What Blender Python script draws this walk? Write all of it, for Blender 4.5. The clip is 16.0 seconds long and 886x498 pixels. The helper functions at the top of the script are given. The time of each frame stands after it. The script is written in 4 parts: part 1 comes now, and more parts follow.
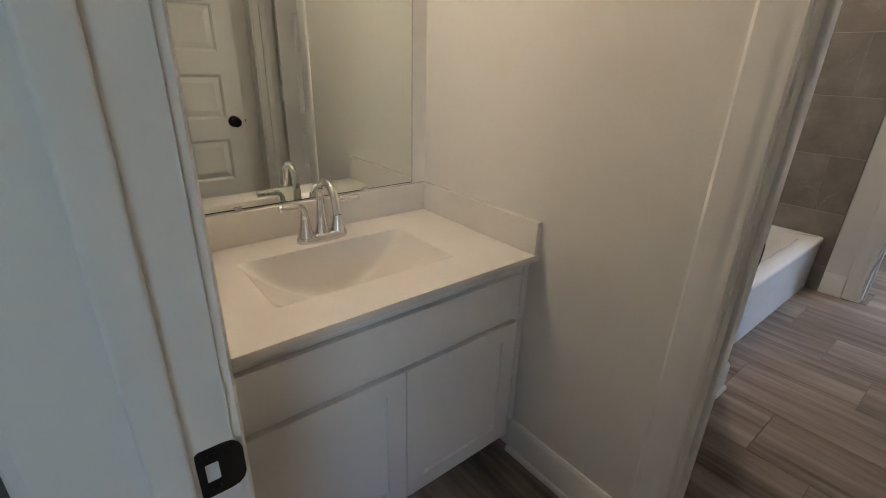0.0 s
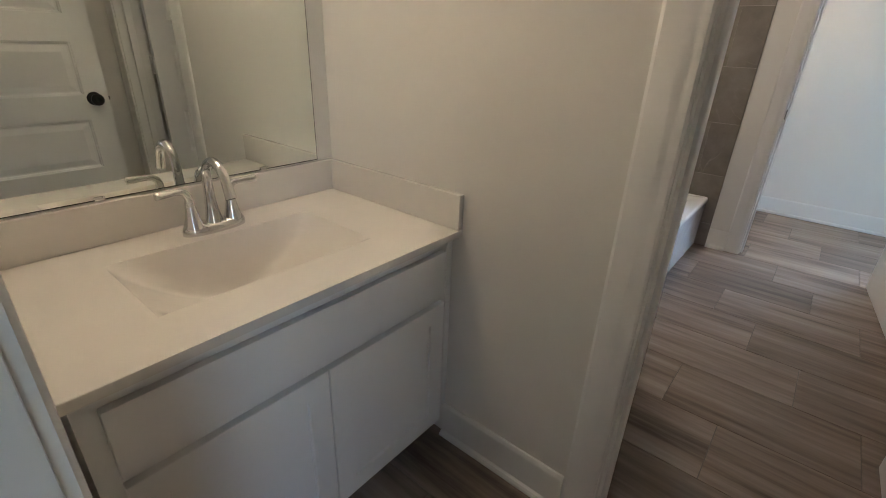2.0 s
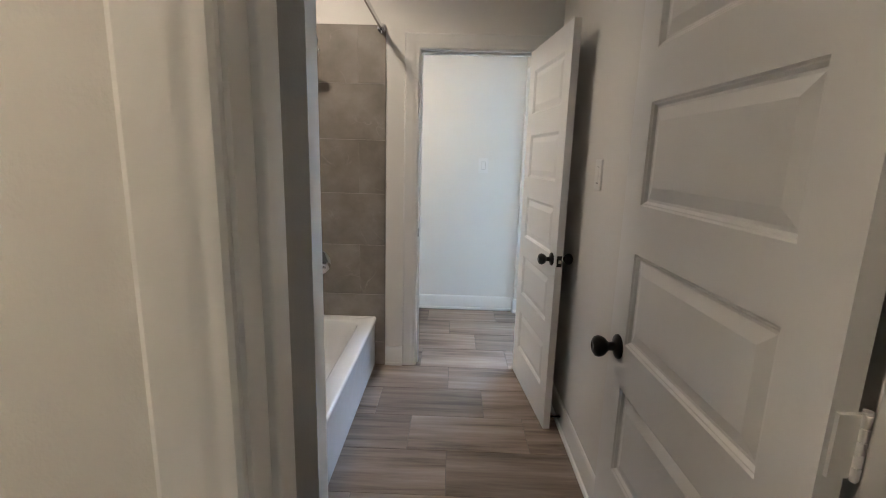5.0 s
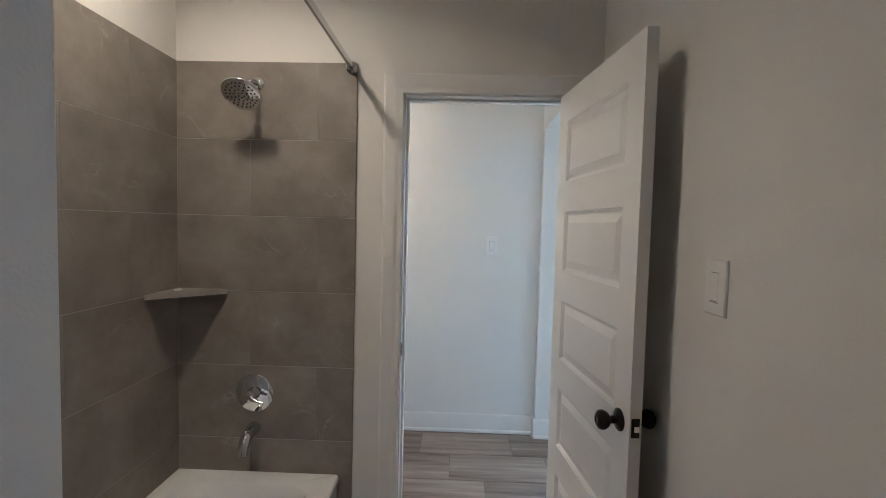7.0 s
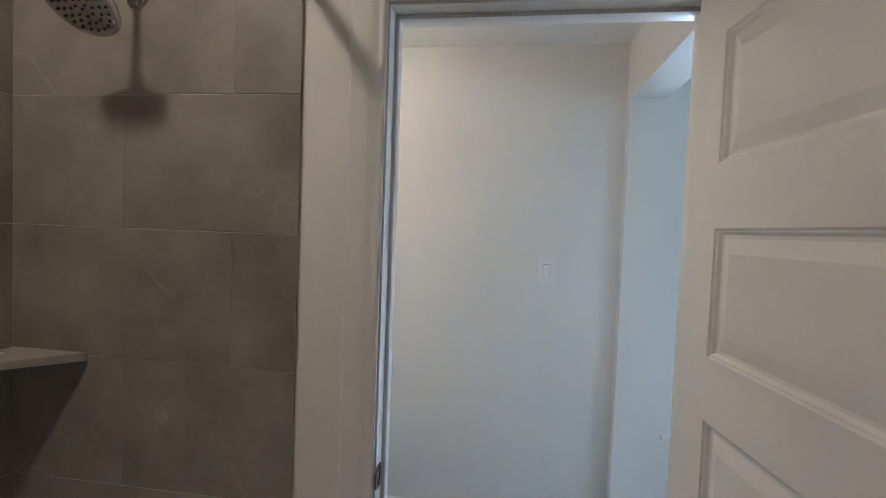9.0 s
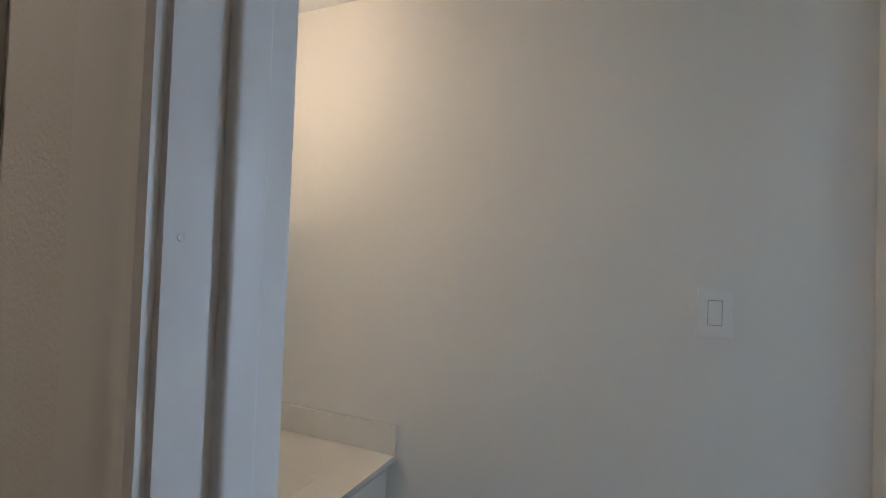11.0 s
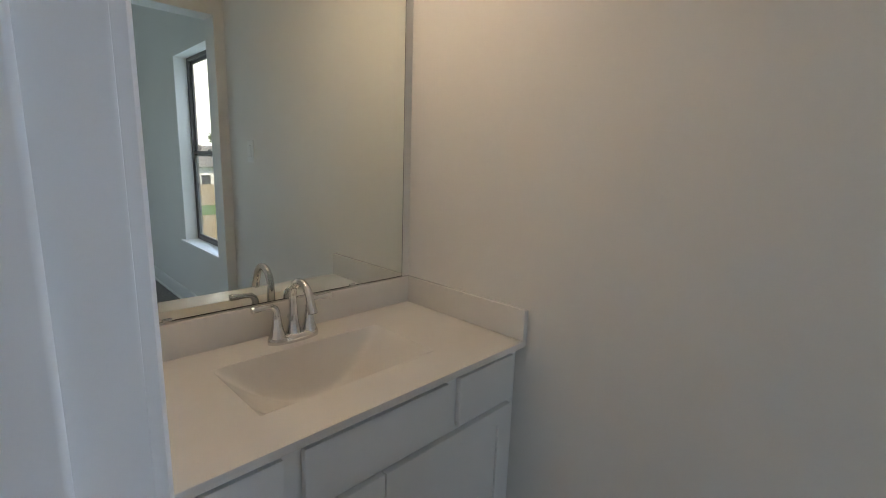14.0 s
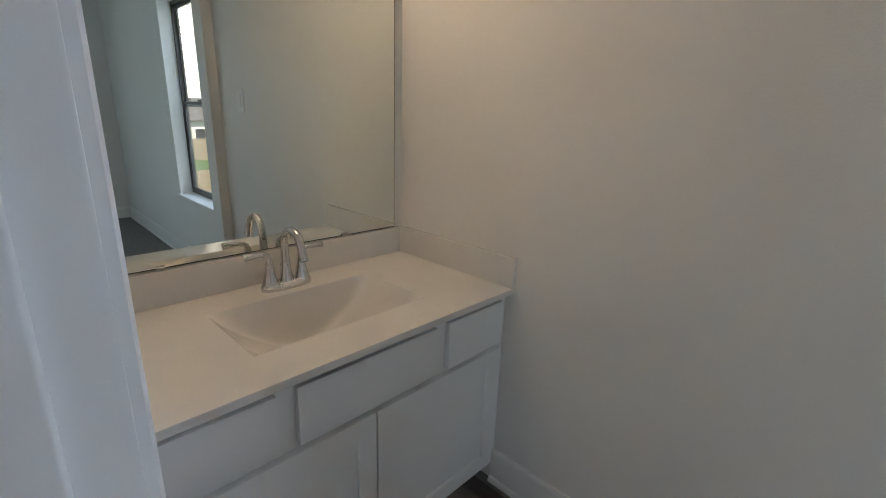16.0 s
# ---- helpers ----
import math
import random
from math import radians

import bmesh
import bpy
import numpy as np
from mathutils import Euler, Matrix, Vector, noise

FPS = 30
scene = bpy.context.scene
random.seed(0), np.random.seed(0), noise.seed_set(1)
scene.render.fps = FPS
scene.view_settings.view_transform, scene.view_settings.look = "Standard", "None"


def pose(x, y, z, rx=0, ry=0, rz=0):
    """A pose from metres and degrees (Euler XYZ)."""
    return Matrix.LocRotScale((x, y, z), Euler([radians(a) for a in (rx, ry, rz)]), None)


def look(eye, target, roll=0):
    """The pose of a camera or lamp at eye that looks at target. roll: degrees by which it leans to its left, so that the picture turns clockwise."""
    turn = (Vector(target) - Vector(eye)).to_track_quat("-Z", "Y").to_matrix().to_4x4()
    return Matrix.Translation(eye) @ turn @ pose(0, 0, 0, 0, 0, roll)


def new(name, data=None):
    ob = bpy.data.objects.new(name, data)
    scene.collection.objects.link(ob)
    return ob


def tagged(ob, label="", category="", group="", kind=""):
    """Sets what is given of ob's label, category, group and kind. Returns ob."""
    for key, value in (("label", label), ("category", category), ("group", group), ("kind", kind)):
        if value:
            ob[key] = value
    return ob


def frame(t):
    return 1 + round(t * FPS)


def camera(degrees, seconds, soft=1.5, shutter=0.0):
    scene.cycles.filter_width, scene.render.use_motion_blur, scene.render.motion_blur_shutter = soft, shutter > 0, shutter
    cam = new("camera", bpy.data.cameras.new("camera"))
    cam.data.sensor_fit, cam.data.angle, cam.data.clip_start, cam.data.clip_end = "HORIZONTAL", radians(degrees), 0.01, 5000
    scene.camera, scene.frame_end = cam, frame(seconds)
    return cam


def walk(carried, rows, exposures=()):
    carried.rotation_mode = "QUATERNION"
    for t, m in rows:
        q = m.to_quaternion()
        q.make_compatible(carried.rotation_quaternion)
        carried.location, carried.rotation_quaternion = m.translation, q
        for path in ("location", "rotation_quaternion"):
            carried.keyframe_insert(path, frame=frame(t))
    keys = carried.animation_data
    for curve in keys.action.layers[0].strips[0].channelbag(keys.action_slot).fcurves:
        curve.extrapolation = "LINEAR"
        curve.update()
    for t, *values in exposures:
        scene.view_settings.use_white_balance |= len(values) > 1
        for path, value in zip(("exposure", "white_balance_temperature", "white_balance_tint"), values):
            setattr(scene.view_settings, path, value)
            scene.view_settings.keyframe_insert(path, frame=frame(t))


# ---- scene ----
cam = camera(88.4, 16.0, soft=1.0)
PATH = [
    (0, (-0.059, -0.026, 1.297), (1.107, 1.409, 0.535), 1.7),
    (0.5, (-0.057, -0.023, 1.285), (1.109, 1.399, 0.5), 1.6),
    (1, (-0.061, -0.011, 1.273), (1.121, 1.386, 0.467), 1.7),
    (1.5, (-0.032, 0.019, 1.251), (1.227, 1.34, 0.432), 1.9),
    (2, (-0.004, 0.056, 1.25), (1.41, 1.204, 0.424), 2.2),
    (2.5, (0.021, 0.069, 1.27), (1.59, 0.988, 0.438), 2.5),
    (3, (0.034, 0.07, 1.307), (1.731, 0.764, 0.509), 2.3),
    (3.5, (0.106, 0.055, 1.338), (1.918, 0.512, 0.625), 2.2),
    (4, (0.219, 0.043, 1.368), (2.112, 0.285, 0.767), 2.2),
    (4.3, (0.283, 0.039, 1.376), (2.204, 0.192, 0.843), 2.0),
    (4.5, (0.358, 0.035, 1.364), (2.296, 0.137, 0.885), 2.1),
    (5, (0.554, 0.064, 1.414), (2.515, 0.1, 1.02), 1.6),
    (5.2, (0.634, 0.075, 1.41), (2.603, 0.096, 1.058), 1.7),
    (7.3, (1.624, 0.043, 1.509), (3.621, 0.115, 1.425), 1.4),
    (7.5, (1.719, 0.036, 1.523), (3.715, 0.125, 1.44), 1.5),
    (8, (1.962, 0.012, 1.532), (3.956, 0.149, 1.468), 1.6),
    (8.1, (2.014, 0.007, 1.523), (4.007, 0.163, 1.47), 1.5),
    (8.2, (2.06, 0.006, 1.539), (4.052, 0.175, 1.472), 1.8),
    (10.3, (3.041, -0.024, 1.51), (4.97, 0.503, 1.517), 1.3),
    (10.5, (3.117, -0.007, 1.505), (5.028, 0.582, 1.517), 1.3),
    (11, (3.284, -0.008, 1.473), (5.12, 0.781, 1.515), 2.1),
    (11.5, (3.426, 0.029, 1.459), (5.183, 0.976, 1.460), 1.7),
    (11.7, (3.446, 0.031, 1.442), (5.149, 1.071, 1.437), 1.7),
    (12, (3.474, 0.036, 1.398), (5.104, 1.188, 1.394), 1.8),
    (12.5, (3.508, 0.042, 1.378), (5.047, 1.312, 1.287), 1.8),
    (13, (3.527, 0.031, 1.347), (4.999, 1.37, 1.163), 1.9),
    (13.5, (3.540, 0.016, 1.329), (4.973, 1.381, 1.046), 1.9),
    (14, (3.553, 0.0, 1.323), (4.96, 1.372, 0.95), 1.9),
    (14.5, (3.562, -0.012, 1.317), (4.955, 1.356, 0.876), 1.8),
    (15, (3.565, -0.019, 1.311), (4.954, 1.338, 0.822), 1.8),
    (15.5, (3.564, -0.029, 1.302), (4.952, 1.317, 0.781), 1.7),
    (16, (3.564, -0.03, 1.303), (4.947, 1.306, 0.742), 1.9),
]
walk(cam, [(t, look(eye, target, roll)) for t, eye, target, roll in PATH], [
    (0.0, 2.53, 6700, 12), (2.5, 2.5, 6700, 11), (3.5, 2.5, 6650, 11), (5.2, 2.66, 6600, 11), (7.3, 2.24, 6350, 11), (8.2, 2.2, 6350, 11),
    (10.3, 1.45, 6750, 14), (11.5, 1.25, 6950, 14), (12.5, 1.23, 7200, 15), (16.0, 1.26, 7450, 16)])

# ---- world, sun and large lights ----
world = bpy.data.worlds.new("world")
scene.world = world
world.use_nodes = True
wn = world.node_tree
sky = wn.nodes.new("ShaderNodeTexSky")
sky.sky_type, sky.sun_disc = "NISHITA", False
sky.sun_elevation, sky.sun_rotation = radians(53), radians(0)
wn.links.new(sky.outputs[0], wn.nodes["Background"].inputs[0])
wn.nodes["Background"].inputs[1].default_value = 0.15


def lamp(name, kind, energy, colour, m, **more):
    data = bpy.data.lights.new(name, kind)
    data.energy, data.color = energy, colour
    for key, value in more.items():
        if key == "size":
            data.size = value
        elif key == "size_y":
            data.shape, data.size_y = "RECTANGLE", value
        elif key == "spread":
            data.spread = value
        elif key == "angle":
            data.angle = value
        elif key == "radius":
            data.shadow_soft_size = value
    ob = new(name, data)
    ob.matrix_world = m
    return ob


WARM = (1.0, 0.83, 0.66)    # first vanity light
WARM_B = (1.0, 0.83, 0.66)  # second vanity light
SOFT = (1.0, 0.86, 0.71)    # recessed light
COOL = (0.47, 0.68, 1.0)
lamp("sun", "SUN", 4.0, (1.0, 0.96, 0.9), look((0, 6, 8), (0, 0, 0)), angle=radians(0.6))
# added fill lamp at an unseen first-bedroom window: tints the jamb, lifts the cabinet
lamp("bedroom_daylight_fill", "AREA", 1.0, (0.34, 0.50, 1.0), look((-1.75, -2.44, 1.3), (-1.75, 0, 1.3)), size=1.4, size_y=1.5)
# area lamp added outside the seen window, in place of the open sky's light
lamp("sky_fill_panel", "AREA", 460.0, COOL, look((8.4, -2.3, 2.2), (4.8, -1.2, 1.4)), size=8.0, size_y=4.0)
# lamp added at an unseen window of bedroom two, to brighten the vanity room
lamp("bedroom_two_fill", "AREA", 6.5, (0.50, 0.72, 1.0), look((2.2, -3.88, 1.35), (2.2, 0, 1.3)), size=1.6, size_y=1.4)
# the recessed light over the tub, throwing its light down
lamp("recessed_lamp", "AREA", 1.8, SOFT, look((2.718, 0.925, 2.730), (2.718, 0.926, 0.0)), size=0.13, spread=radians(146))

# ---- plan, in metres ----
CEIL = 2.45            # ceiling over the two vanity rooms
HIGH = 2.743           # ceiling over the bath and the bedrooms
XW, XE = 0.0, 0.947   # first vanity room: west and east wall faces
XT = 1.062             # bath: west wall face
XB0, XB1 = 3.49, 3.608  # wall between bath and second vanity room
XF = 4.727             # outer east wall face
YN = 1.333             # north wall face behind both mirrors
YS = -0.565            # south wall face of bath and first vanity room
YS2, YS3 = -0.542, -0.70  # south wall of the second vanity room
TUB_W, TUB_Y0, TUB_Y1, TUB_H = 1.955, 0.556, 1.295, 0.345
TILE_X, TILE_Y = 3.481, 1.295
COUNTER, SPLASH = 0.776, 0.878
FRONT = 0.760          # counter's front edge
D1 = (-0.378, 0.360)   # openings of the three doors along y
D2 = (-0.452, 0.252)
D3 = (-0.420, 0.285)
HEAD = 2.05


# ---- materials ----
def nodes_of(name):
    m = bpy.data.materials.new(name)
    m.use_nodes = True
    return m, m.node_tree.nodes, m.node_tree.links, m.node_tree.nodes["Principled BSDF"]


def ramp(nd, stops):
    r = nd.new("ShaderNodeValToRGB")
    while len(r.color_ramp.elements) < len(stops):
        r.color_ramp.elements.new(0.5)
    for e, (p, c) in zip(r.color_ramp.elements, stops):
        e.position, e.color = p, (*c, 1)
    return r


def coords(nd, lk, scale=(1, 1, 1)):
    tc, mp = nd.new("ShaderNodeTexCoord"), nd.new("ShaderNodeMapping")
    mp.inputs["Scale"].default_value = scale
    lk.new(tc.outputs["Object"], mp.inputs[0])
    return mp.outputs[0]


def world_coords(nd, lk, scale=(1, 1, 1)):
    g, mp = nd.new("ShaderNodeNewGeometry"), nd.new("ShaderNodeMapping")
    mp.inputs["Scale"].default_value = scale
    lk.new(g.outputs["Position"], mp.inputs[0])
    return mp.outputs[0]


def noise_tex(nd, lk, vec, scale, detail=4.0, rough=0.5):
    n = nd.new("ShaderNodeTexNoise")
    n.inputs["Scale"].default_value, n.inputs["Detail"].default_value, n.inputs["Roughness"].default_value = scale, detail, rough
    lk.new(vec, n.inputs["Vector"])
    return n.outputs[0]


def surface(name, a, b, rough, var_scale=2.0, bump=0.0, bump_scale=80.0, metallic=0.0, spec=0.5, rough_var=0.06, bump_dist=0.002):
    """Two close tones mixed at a large scale, roughness varied at a small one, and fine relief."""
    m, nd, lk, bs = nodes_of(name)
    v = world_coords(nd, lk)
    r = ramp(nd, [(0.3, a), (0.7, b)])
    lk.new(noise_tex(nd, lk, v, var_scale, 5), r.inputs[0])
    lk.new(r.outputs[0], bs.inputs["Base Color"])
    mr = nd.new("ShaderNodeMapRange")
    mr.inputs[3].default_value, mr.inputs[4].default_value = rough - rough_var, rough + rough_var
    lk.new(noise_tex(nd, lk, v, 14.0, 3), mr.inputs[0])
    lk.new(mr.outputs[0], bs.inputs["Roughness"])
    bs.inputs["Metallic"].default_value = metallic
    bs.inputs["Specular IOR Level"].default_value = spec
    if bump:
        bp = nd.new("ShaderNodeBump")
        bp.inputs["Strength"].default_value, bp.inputs["Distance"].default_value = bump, bump_dist
        lk.new(noise_tex(nd, lk, v, bump_scale, 3), bp.inputs["Height"])
        lk.new(bp.outputs[0], bs.inputs["Normal"])
    return m


PAINT = surface("wall_paint", (0.765, 0.745, 0.705), (0.80, 0.78, 0.74), 0.60, 1.2, 0.33, 190.0)
CEILING_PAINT = surface("ceiling_paint", (0.82, 0.81, 0.79), (0.86, 0.85, 0.83), 0.8, 1.5, 0.4, 120.0)
TRIM = surface("trim_enamel", (0.78, 0.77, 0.745), (0.81, 0.80, 0.775), 0.32, 3.0, 0.015, 60.0)
DOOR_PAINT = surface("door_enamel", (0.80, 0.79, 0.77), (0.83, 0.82, 0.80), 0.38, 3.0, 0.05, 160.0)
CABINET = surface("cabinet_paint", (0.80, 0.795, 0.775), (0.83, 0.825, 0.805), 0.40, 3.0, 0.04, 120.0)
MARBLE = surface("cultured_marble", (0.74, 0.71, 0.66), (0.79, 0.76, 0.71), 0.22, 5.0)
CHROME = surface("chrome", (0.66, 0.66, 0.66), (0.71, 0.71, 0.71), 0.035, 8.0, metallic=1.0, rough_var=0.015)
NOZZLE = surface("rubber_nozzle", (0.02, 0.02, 0.02), (0.03, 0.03, 0.03), 0.6)
BRONZE = surface("oil_rubbed_bronze", (0.012, 0.010, 0.009), (0.022, 0.018, 0.015), 0.34, 30.0, metallic=0.6)
ENAMEL = surface("tub_acrylic", (0.80, 0.80, 0.80), (0.83, 0.83, 0.83), 0.14, 2.0)
PLASTIC = surface("switch_plastic", (0.80, 0.79, 0.765), (0.825, 0.815, 0.79), 0.35, 6.0)
VINYL = surface("window_bronze", (0.09, 0.085, 0.08), (0.12, 0.115, 0.11), 0.45, 20.0)
GROUT = surface("grout", (0.17, 0.15, 0.13), (0.22, 0.20, 0.18), 0.9, 30.0)
WALL_GROUT = surface("wall_grout", (0.44, 0.41, 0.37), (0.52, 0.48, 0.44), 0.9, 30.0)
GAP_GREY = surface("switch_gap_shade", (0.30, 0.29, 0.27), (0.34, 0.33, 0.31), 0.7)
DARK = surface("shadow_gap", (0.015, 0.014, 0.013), (0.02, 0.019, 0.018), 0.8)
CARPET = surface("carpet", (0.16, 0.15, 0.145), (0.22, 0.21, 0.20), 0.95, 60.0, 0.8, 420.0, rough_var=0.03)
GRASS = surface("grass", (0.05, 0.10, 0.025), (0.10, 0.16, 0.05), 0.9, 3.0, 0.6, 60.0)
FENCE = surface("fence_wood", (0.20, 0.15, 0.10), (0.34, 0.27, 0.19), 0.8, 6.0, 0.3, 40.0)
BARK = surface("bark", (0.09, 0.07, 0.05), (0.15, 0.12, 0.09), 0.9, 12.0, 0.6, 30.0)
LEAF = surface("leaf", (0.04, 0.08, 0.02), (0.09, 0.14, 0.05), 0.6, 8.0)
SIDING = surface("siding", (0.55, 0.54, 0.52), (0.62, 0.61, 0.59), 0.7, 2.0)
ROOF = surface("roof_shingle", (0.09, 0.085, 0.08), (0.14, 0.13, 0.125), 0.9, 20.0)


def mirror_material():
    m, nd, lk, bs = nodes_of("mirror_silver")
    bs.inputs["Base Color"].default_value = (0.80, 0.84, 0.80, 1)
    bs.inputs["Metallic"].default_value, bs.inputs["Roughness"].default_value = 1.0, 0.008
    return m


def glass_material():
    m, nd, lk, bs = nodes_of("window_glass")
    bs.inputs["Base Color"].default_value = (0.97, 0.99, 0.98, 1)
    bs.inputs["Transmission Weight"].default_value, bs.inputs["Roughness"].default_value, bs.inputs["IOR"].default_value = 1.0, 0.0, 1.45
    return m


def glow_material(name, colour, strength):
    m, nd, lk, bs = nodes_of(name)
    bs.inputs["Base Color"].default_value = (0.9, 0.88, 0.84, 1)
    bs.inputs["Emission Color"].default_value = (*colour, 1)
    bs.inputs["Emission Strength"].default_value = strength
    return m


def floor_material():
    """Wood-look porcelain plank: long streaks along y, a tone of its own for each piece."""
    m, nd, lk, bs = nodes_of("wood_look_tile")
    info = nd.new("ShaderNodeObjectInfo")
    tc = nd.new("ShaderNodeTexCoord")
    mp = nd.new("ShaderNodeMapping")
    mp.inputs["Scale"].default_value = (1.0, 0.075, 1.0)
    off = nd.new("ShaderNodeCombineXYZ")
    mul = nd.new("ShaderNodeMath")
    mul.operation, mul.inputs[1].default_value = "MULTIPLY", 37.0
    lk.new(info.outputs["Random"], mul.inputs[0])
    lk.new(mul.outputs[0], off.inputs[0])
    lk.new(mul.outputs[0], off.inputs[2])
    lk.new(tc.outputs["Object"], mp.inputs[0])
    lk.new(off.outputs[0], mp.inputs[1])
    warp = nd.new("ShaderNodeVectorMath")
    warp.operation = "ADD"
    soft = nd.new("ShaderNodeTexNoise")
    soft.inputs["Scale"].default_value = 6.0
    lk.new(mp.outputs[0], soft.inputs["Vector"])
    sc = nd.new("ShaderNodeVectorMath")
    sc.operation, sc.inputs["Scale"].default_value = "SCALE", 0.05
    lk.new(soft.outputs["Color"], sc.inputs[0])
    lk.new(mp.outputs[0], warp.inputs[0])
    lk.new(sc.outputs[0], warp.inputs[1])
    streak = noise_tex(nd, lk, warp.outputs[0], 26.0, 6, 0.62)
    broad = noise_tex(nd, lk, warp.outputs[0], 7.0, 3, 0.5)
    r = ramp(nd, [(0.36, (0.110, 0.072, 0.052)), (0.45, (0.236, 0.174, 0.135)), (0.54, (0.330, 0.254, 0.203)), (0.66, (0.455, 0.368, 0.302))])
    add = nd.new("ShaderNodeMath")
    add.operation = "MULTIPLY_ADD"
    add.inputs[1].default_value = 0.5
    lk.new(broad, add.inputs[0])
    half = nd.new("ShaderNodeMath")
    half.operation, half.inputs[1].default_value = "MULTIPLY", 0.5
    lk.new(streak, half.inputs[0])
    lk.new(half.outputs[0], add.inputs[2])
    lk.new(add.outputs[0], r.inputs[0])
    hsv = nd.new("ShaderNodeHueSaturation")
    val = nd.new("ShaderNodeMapRange")
    val.inputs[3].default_value, val.inputs[4].default_value = 0.72, 1.05
    hsv.inputs["Saturation"].default_value = 0.9
    lk.new(info.outputs["Random"], val.inputs[0])
    lk.new(val.outputs[0], hsv.inputs["Value"])
    lk.new(r.outputs[0], hsv.inputs["Color"])
    lk.new(hsv.outputs[0], bs.inputs["Base Color"])
    mr = nd.new("ShaderNodeMapRange")
    mr.inputs[3].default_value, mr.inputs[4].default_value = 0.36, 0.52
    lk.new(streak, mr.inputs[0])
    lk.new(mr.outputs[0], bs.inputs["Roughness"])
    bp = nd.new("ShaderNodeBump")
    bp.inputs["Strength"].default_value, bp.inputs["Distance"].default_value = 0.25, 0.0012
    lk.new(streak, bp.inputs["Height"])
    lk.new(bp.outputs[0], bs.inputs["Normal"])
    return m


def wall_tile_material():
    """Grey stone-look ceramic: soft clouds, a few pale veins, its own shift for each tile."""
    m, nd, lk, bs = nodes_of("stone_look_tile")
    info = nd.new("ShaderNodeObjectInfo")
    tc = nd.new("ShaderNodeTexCoord")
    mp = nd.new("ShaderNodeMapping")
    mul = nd.new("ShaderNodeMath")
    mul.operation, mul.inputs[1].default_value = "MULTIPLY", 53.0
    off = nd.new("ShaderNodeCombineXYZ")
    lk.new(info.outputs["Random"], mul.inputs[0])
    for n in range(3):
        lk.new(mul.outputs[0], off.inputs[n])
    lk.new(tc.outputs["Object"], mp.inputs[0])
    lk.new(off.outputs[0], mp.inputs[1])
    cloud = noise_tex(nd, lk, mp.outputs[0], 4.5, 8, 0.62)
    r = ramp(nd, [(0.30, (0.185, 0.163, 0.142)), (0.50, (0.245, 0.219, 0.193)), (0.72, (0.32, 0.289, 0.257))])
    lk.new(cloud, r.inputs[0])
    vein = nd.new("ShaderNodeTexNoise")
    vein.inputs["Scale"].default_value, vein.inputs["Detail"].default_value = 2.2, 7.0
    vein.inputs["Distortion"].default_value = 1.1
    lk.new(mp.outputs[0], vein.inputs["Vector"])
    band = ramp(nd, [(0.489, (0, 0, 0)), (0.4975, (1, 1, 1)), (0.506, (0, 0, 0))])
    lk.new(vein.outputs[0], band.inputs[0])
    mask = ramp(nd, [(0.52, (0, 0, 0)), (0.64, (0.42, 0.42, 0.42))])
    lk.new(noise_tex(nd, lk, mp.outputs[0], 3.1, 3), mask.inputs[0])
    both = nd.new("ShaderNodeMix")
    both.data_type = "RGBA"
    prod = nd.new("ShaderNodeMath")
    prod.operation = "MULTIPLY"
    lk.new(band.outputs[0], prod.inputs[0])
    lk.new(mask.outputs[0], prod.inputs[1])
    lk.new(prod.outputs[0], both.inputs[0])
    lk.new(r.outputs[0], both.inputs[6])
    both.inputs[7].default_value = (0.50, 0.46, 0.42, 1)
    lk.new(both.outputs[2], bs.inputs["Base Color"])
    mr = nd.new("ShaderNodeMapRange")
    mr.inputs[3].default_value, mr.inputs[4].default_value = 0.30, 0.50
    lk.new(cloud, mr.inputs[0])
    lk.new(mr.outputs[0], bs.inputs["Roughness"])
    bp = nd.new("ShaderNodeBump")
    bp.inputs["Strength"].default_value, bp.inputs["Distance"].default_value = 0.12, 0.001
    lk.new(cloud, bp.inputs["Height"])
    lk.new(bp.outputs[0], bs.inputs["Normal"])
    return m


MIRROR, GLASS = mirror_material(), glass_material()
FLOOR_TILE, WALL_TILE = floor_material(), wall_tile_material()
BULB = glow_material("lit_bulb", WARM, 2.8)
BULB_B = glow_material("lit_bulb_two", WARM_B, 4.1)
LENS = glow_material("lit_lens", SOFT, 3.8)


# ---- mesh helpers ----
def box(bm, x0, x1, y0, y1, z0, z1, bevel=0.0):
    made = bmesh.ops.create_cube(bm, size=1.0)["verts"]
    for v in made:
        v.co = Vector((x0 + (v.co.x + 0.5) * (x1 - x0), y0 + (v.co.y + 0.5) * (y1 - y0), z0 + (v.co.z + 0.5) * (z1 - z0)))
    if bevel:
        edges = list({e for v in made for e in v.link_edges})
        bmesh.ops.bevel(bm, geom=edges, offset=bevel, segments=2, profile=0.6, affect="EDGES")
    return bm


def mesh_of(name, bm, material, smooth=40):
    bmesh.ops.recalc_face_normals(bm, faces=bm.faces)
    me = bpy.data.meshes.new(name)
    if smooth:
        for f in bm.faces:
            f.smooth = True
        for e in bm.edges:
            e.smooth = len(e.link_faces) == 2 and e.calc_face_angle(3.0) < radians(smooth)
    bm.to_mesh(me)
    bm.free()
    me.materials.append(material)
    return me


def part(name, bm, material, parent, label="", smooth=40):
    ob = new(name, mesh_of(name, bm, material, smooth))
    ob.parent = parent
    return tagged(ob, label)


def thing(name, label, category, group="", m=None):
    ob = tagged(new(name), label, category, group)
    if m is not None:
        ob.matrix_basis = m
    return ob


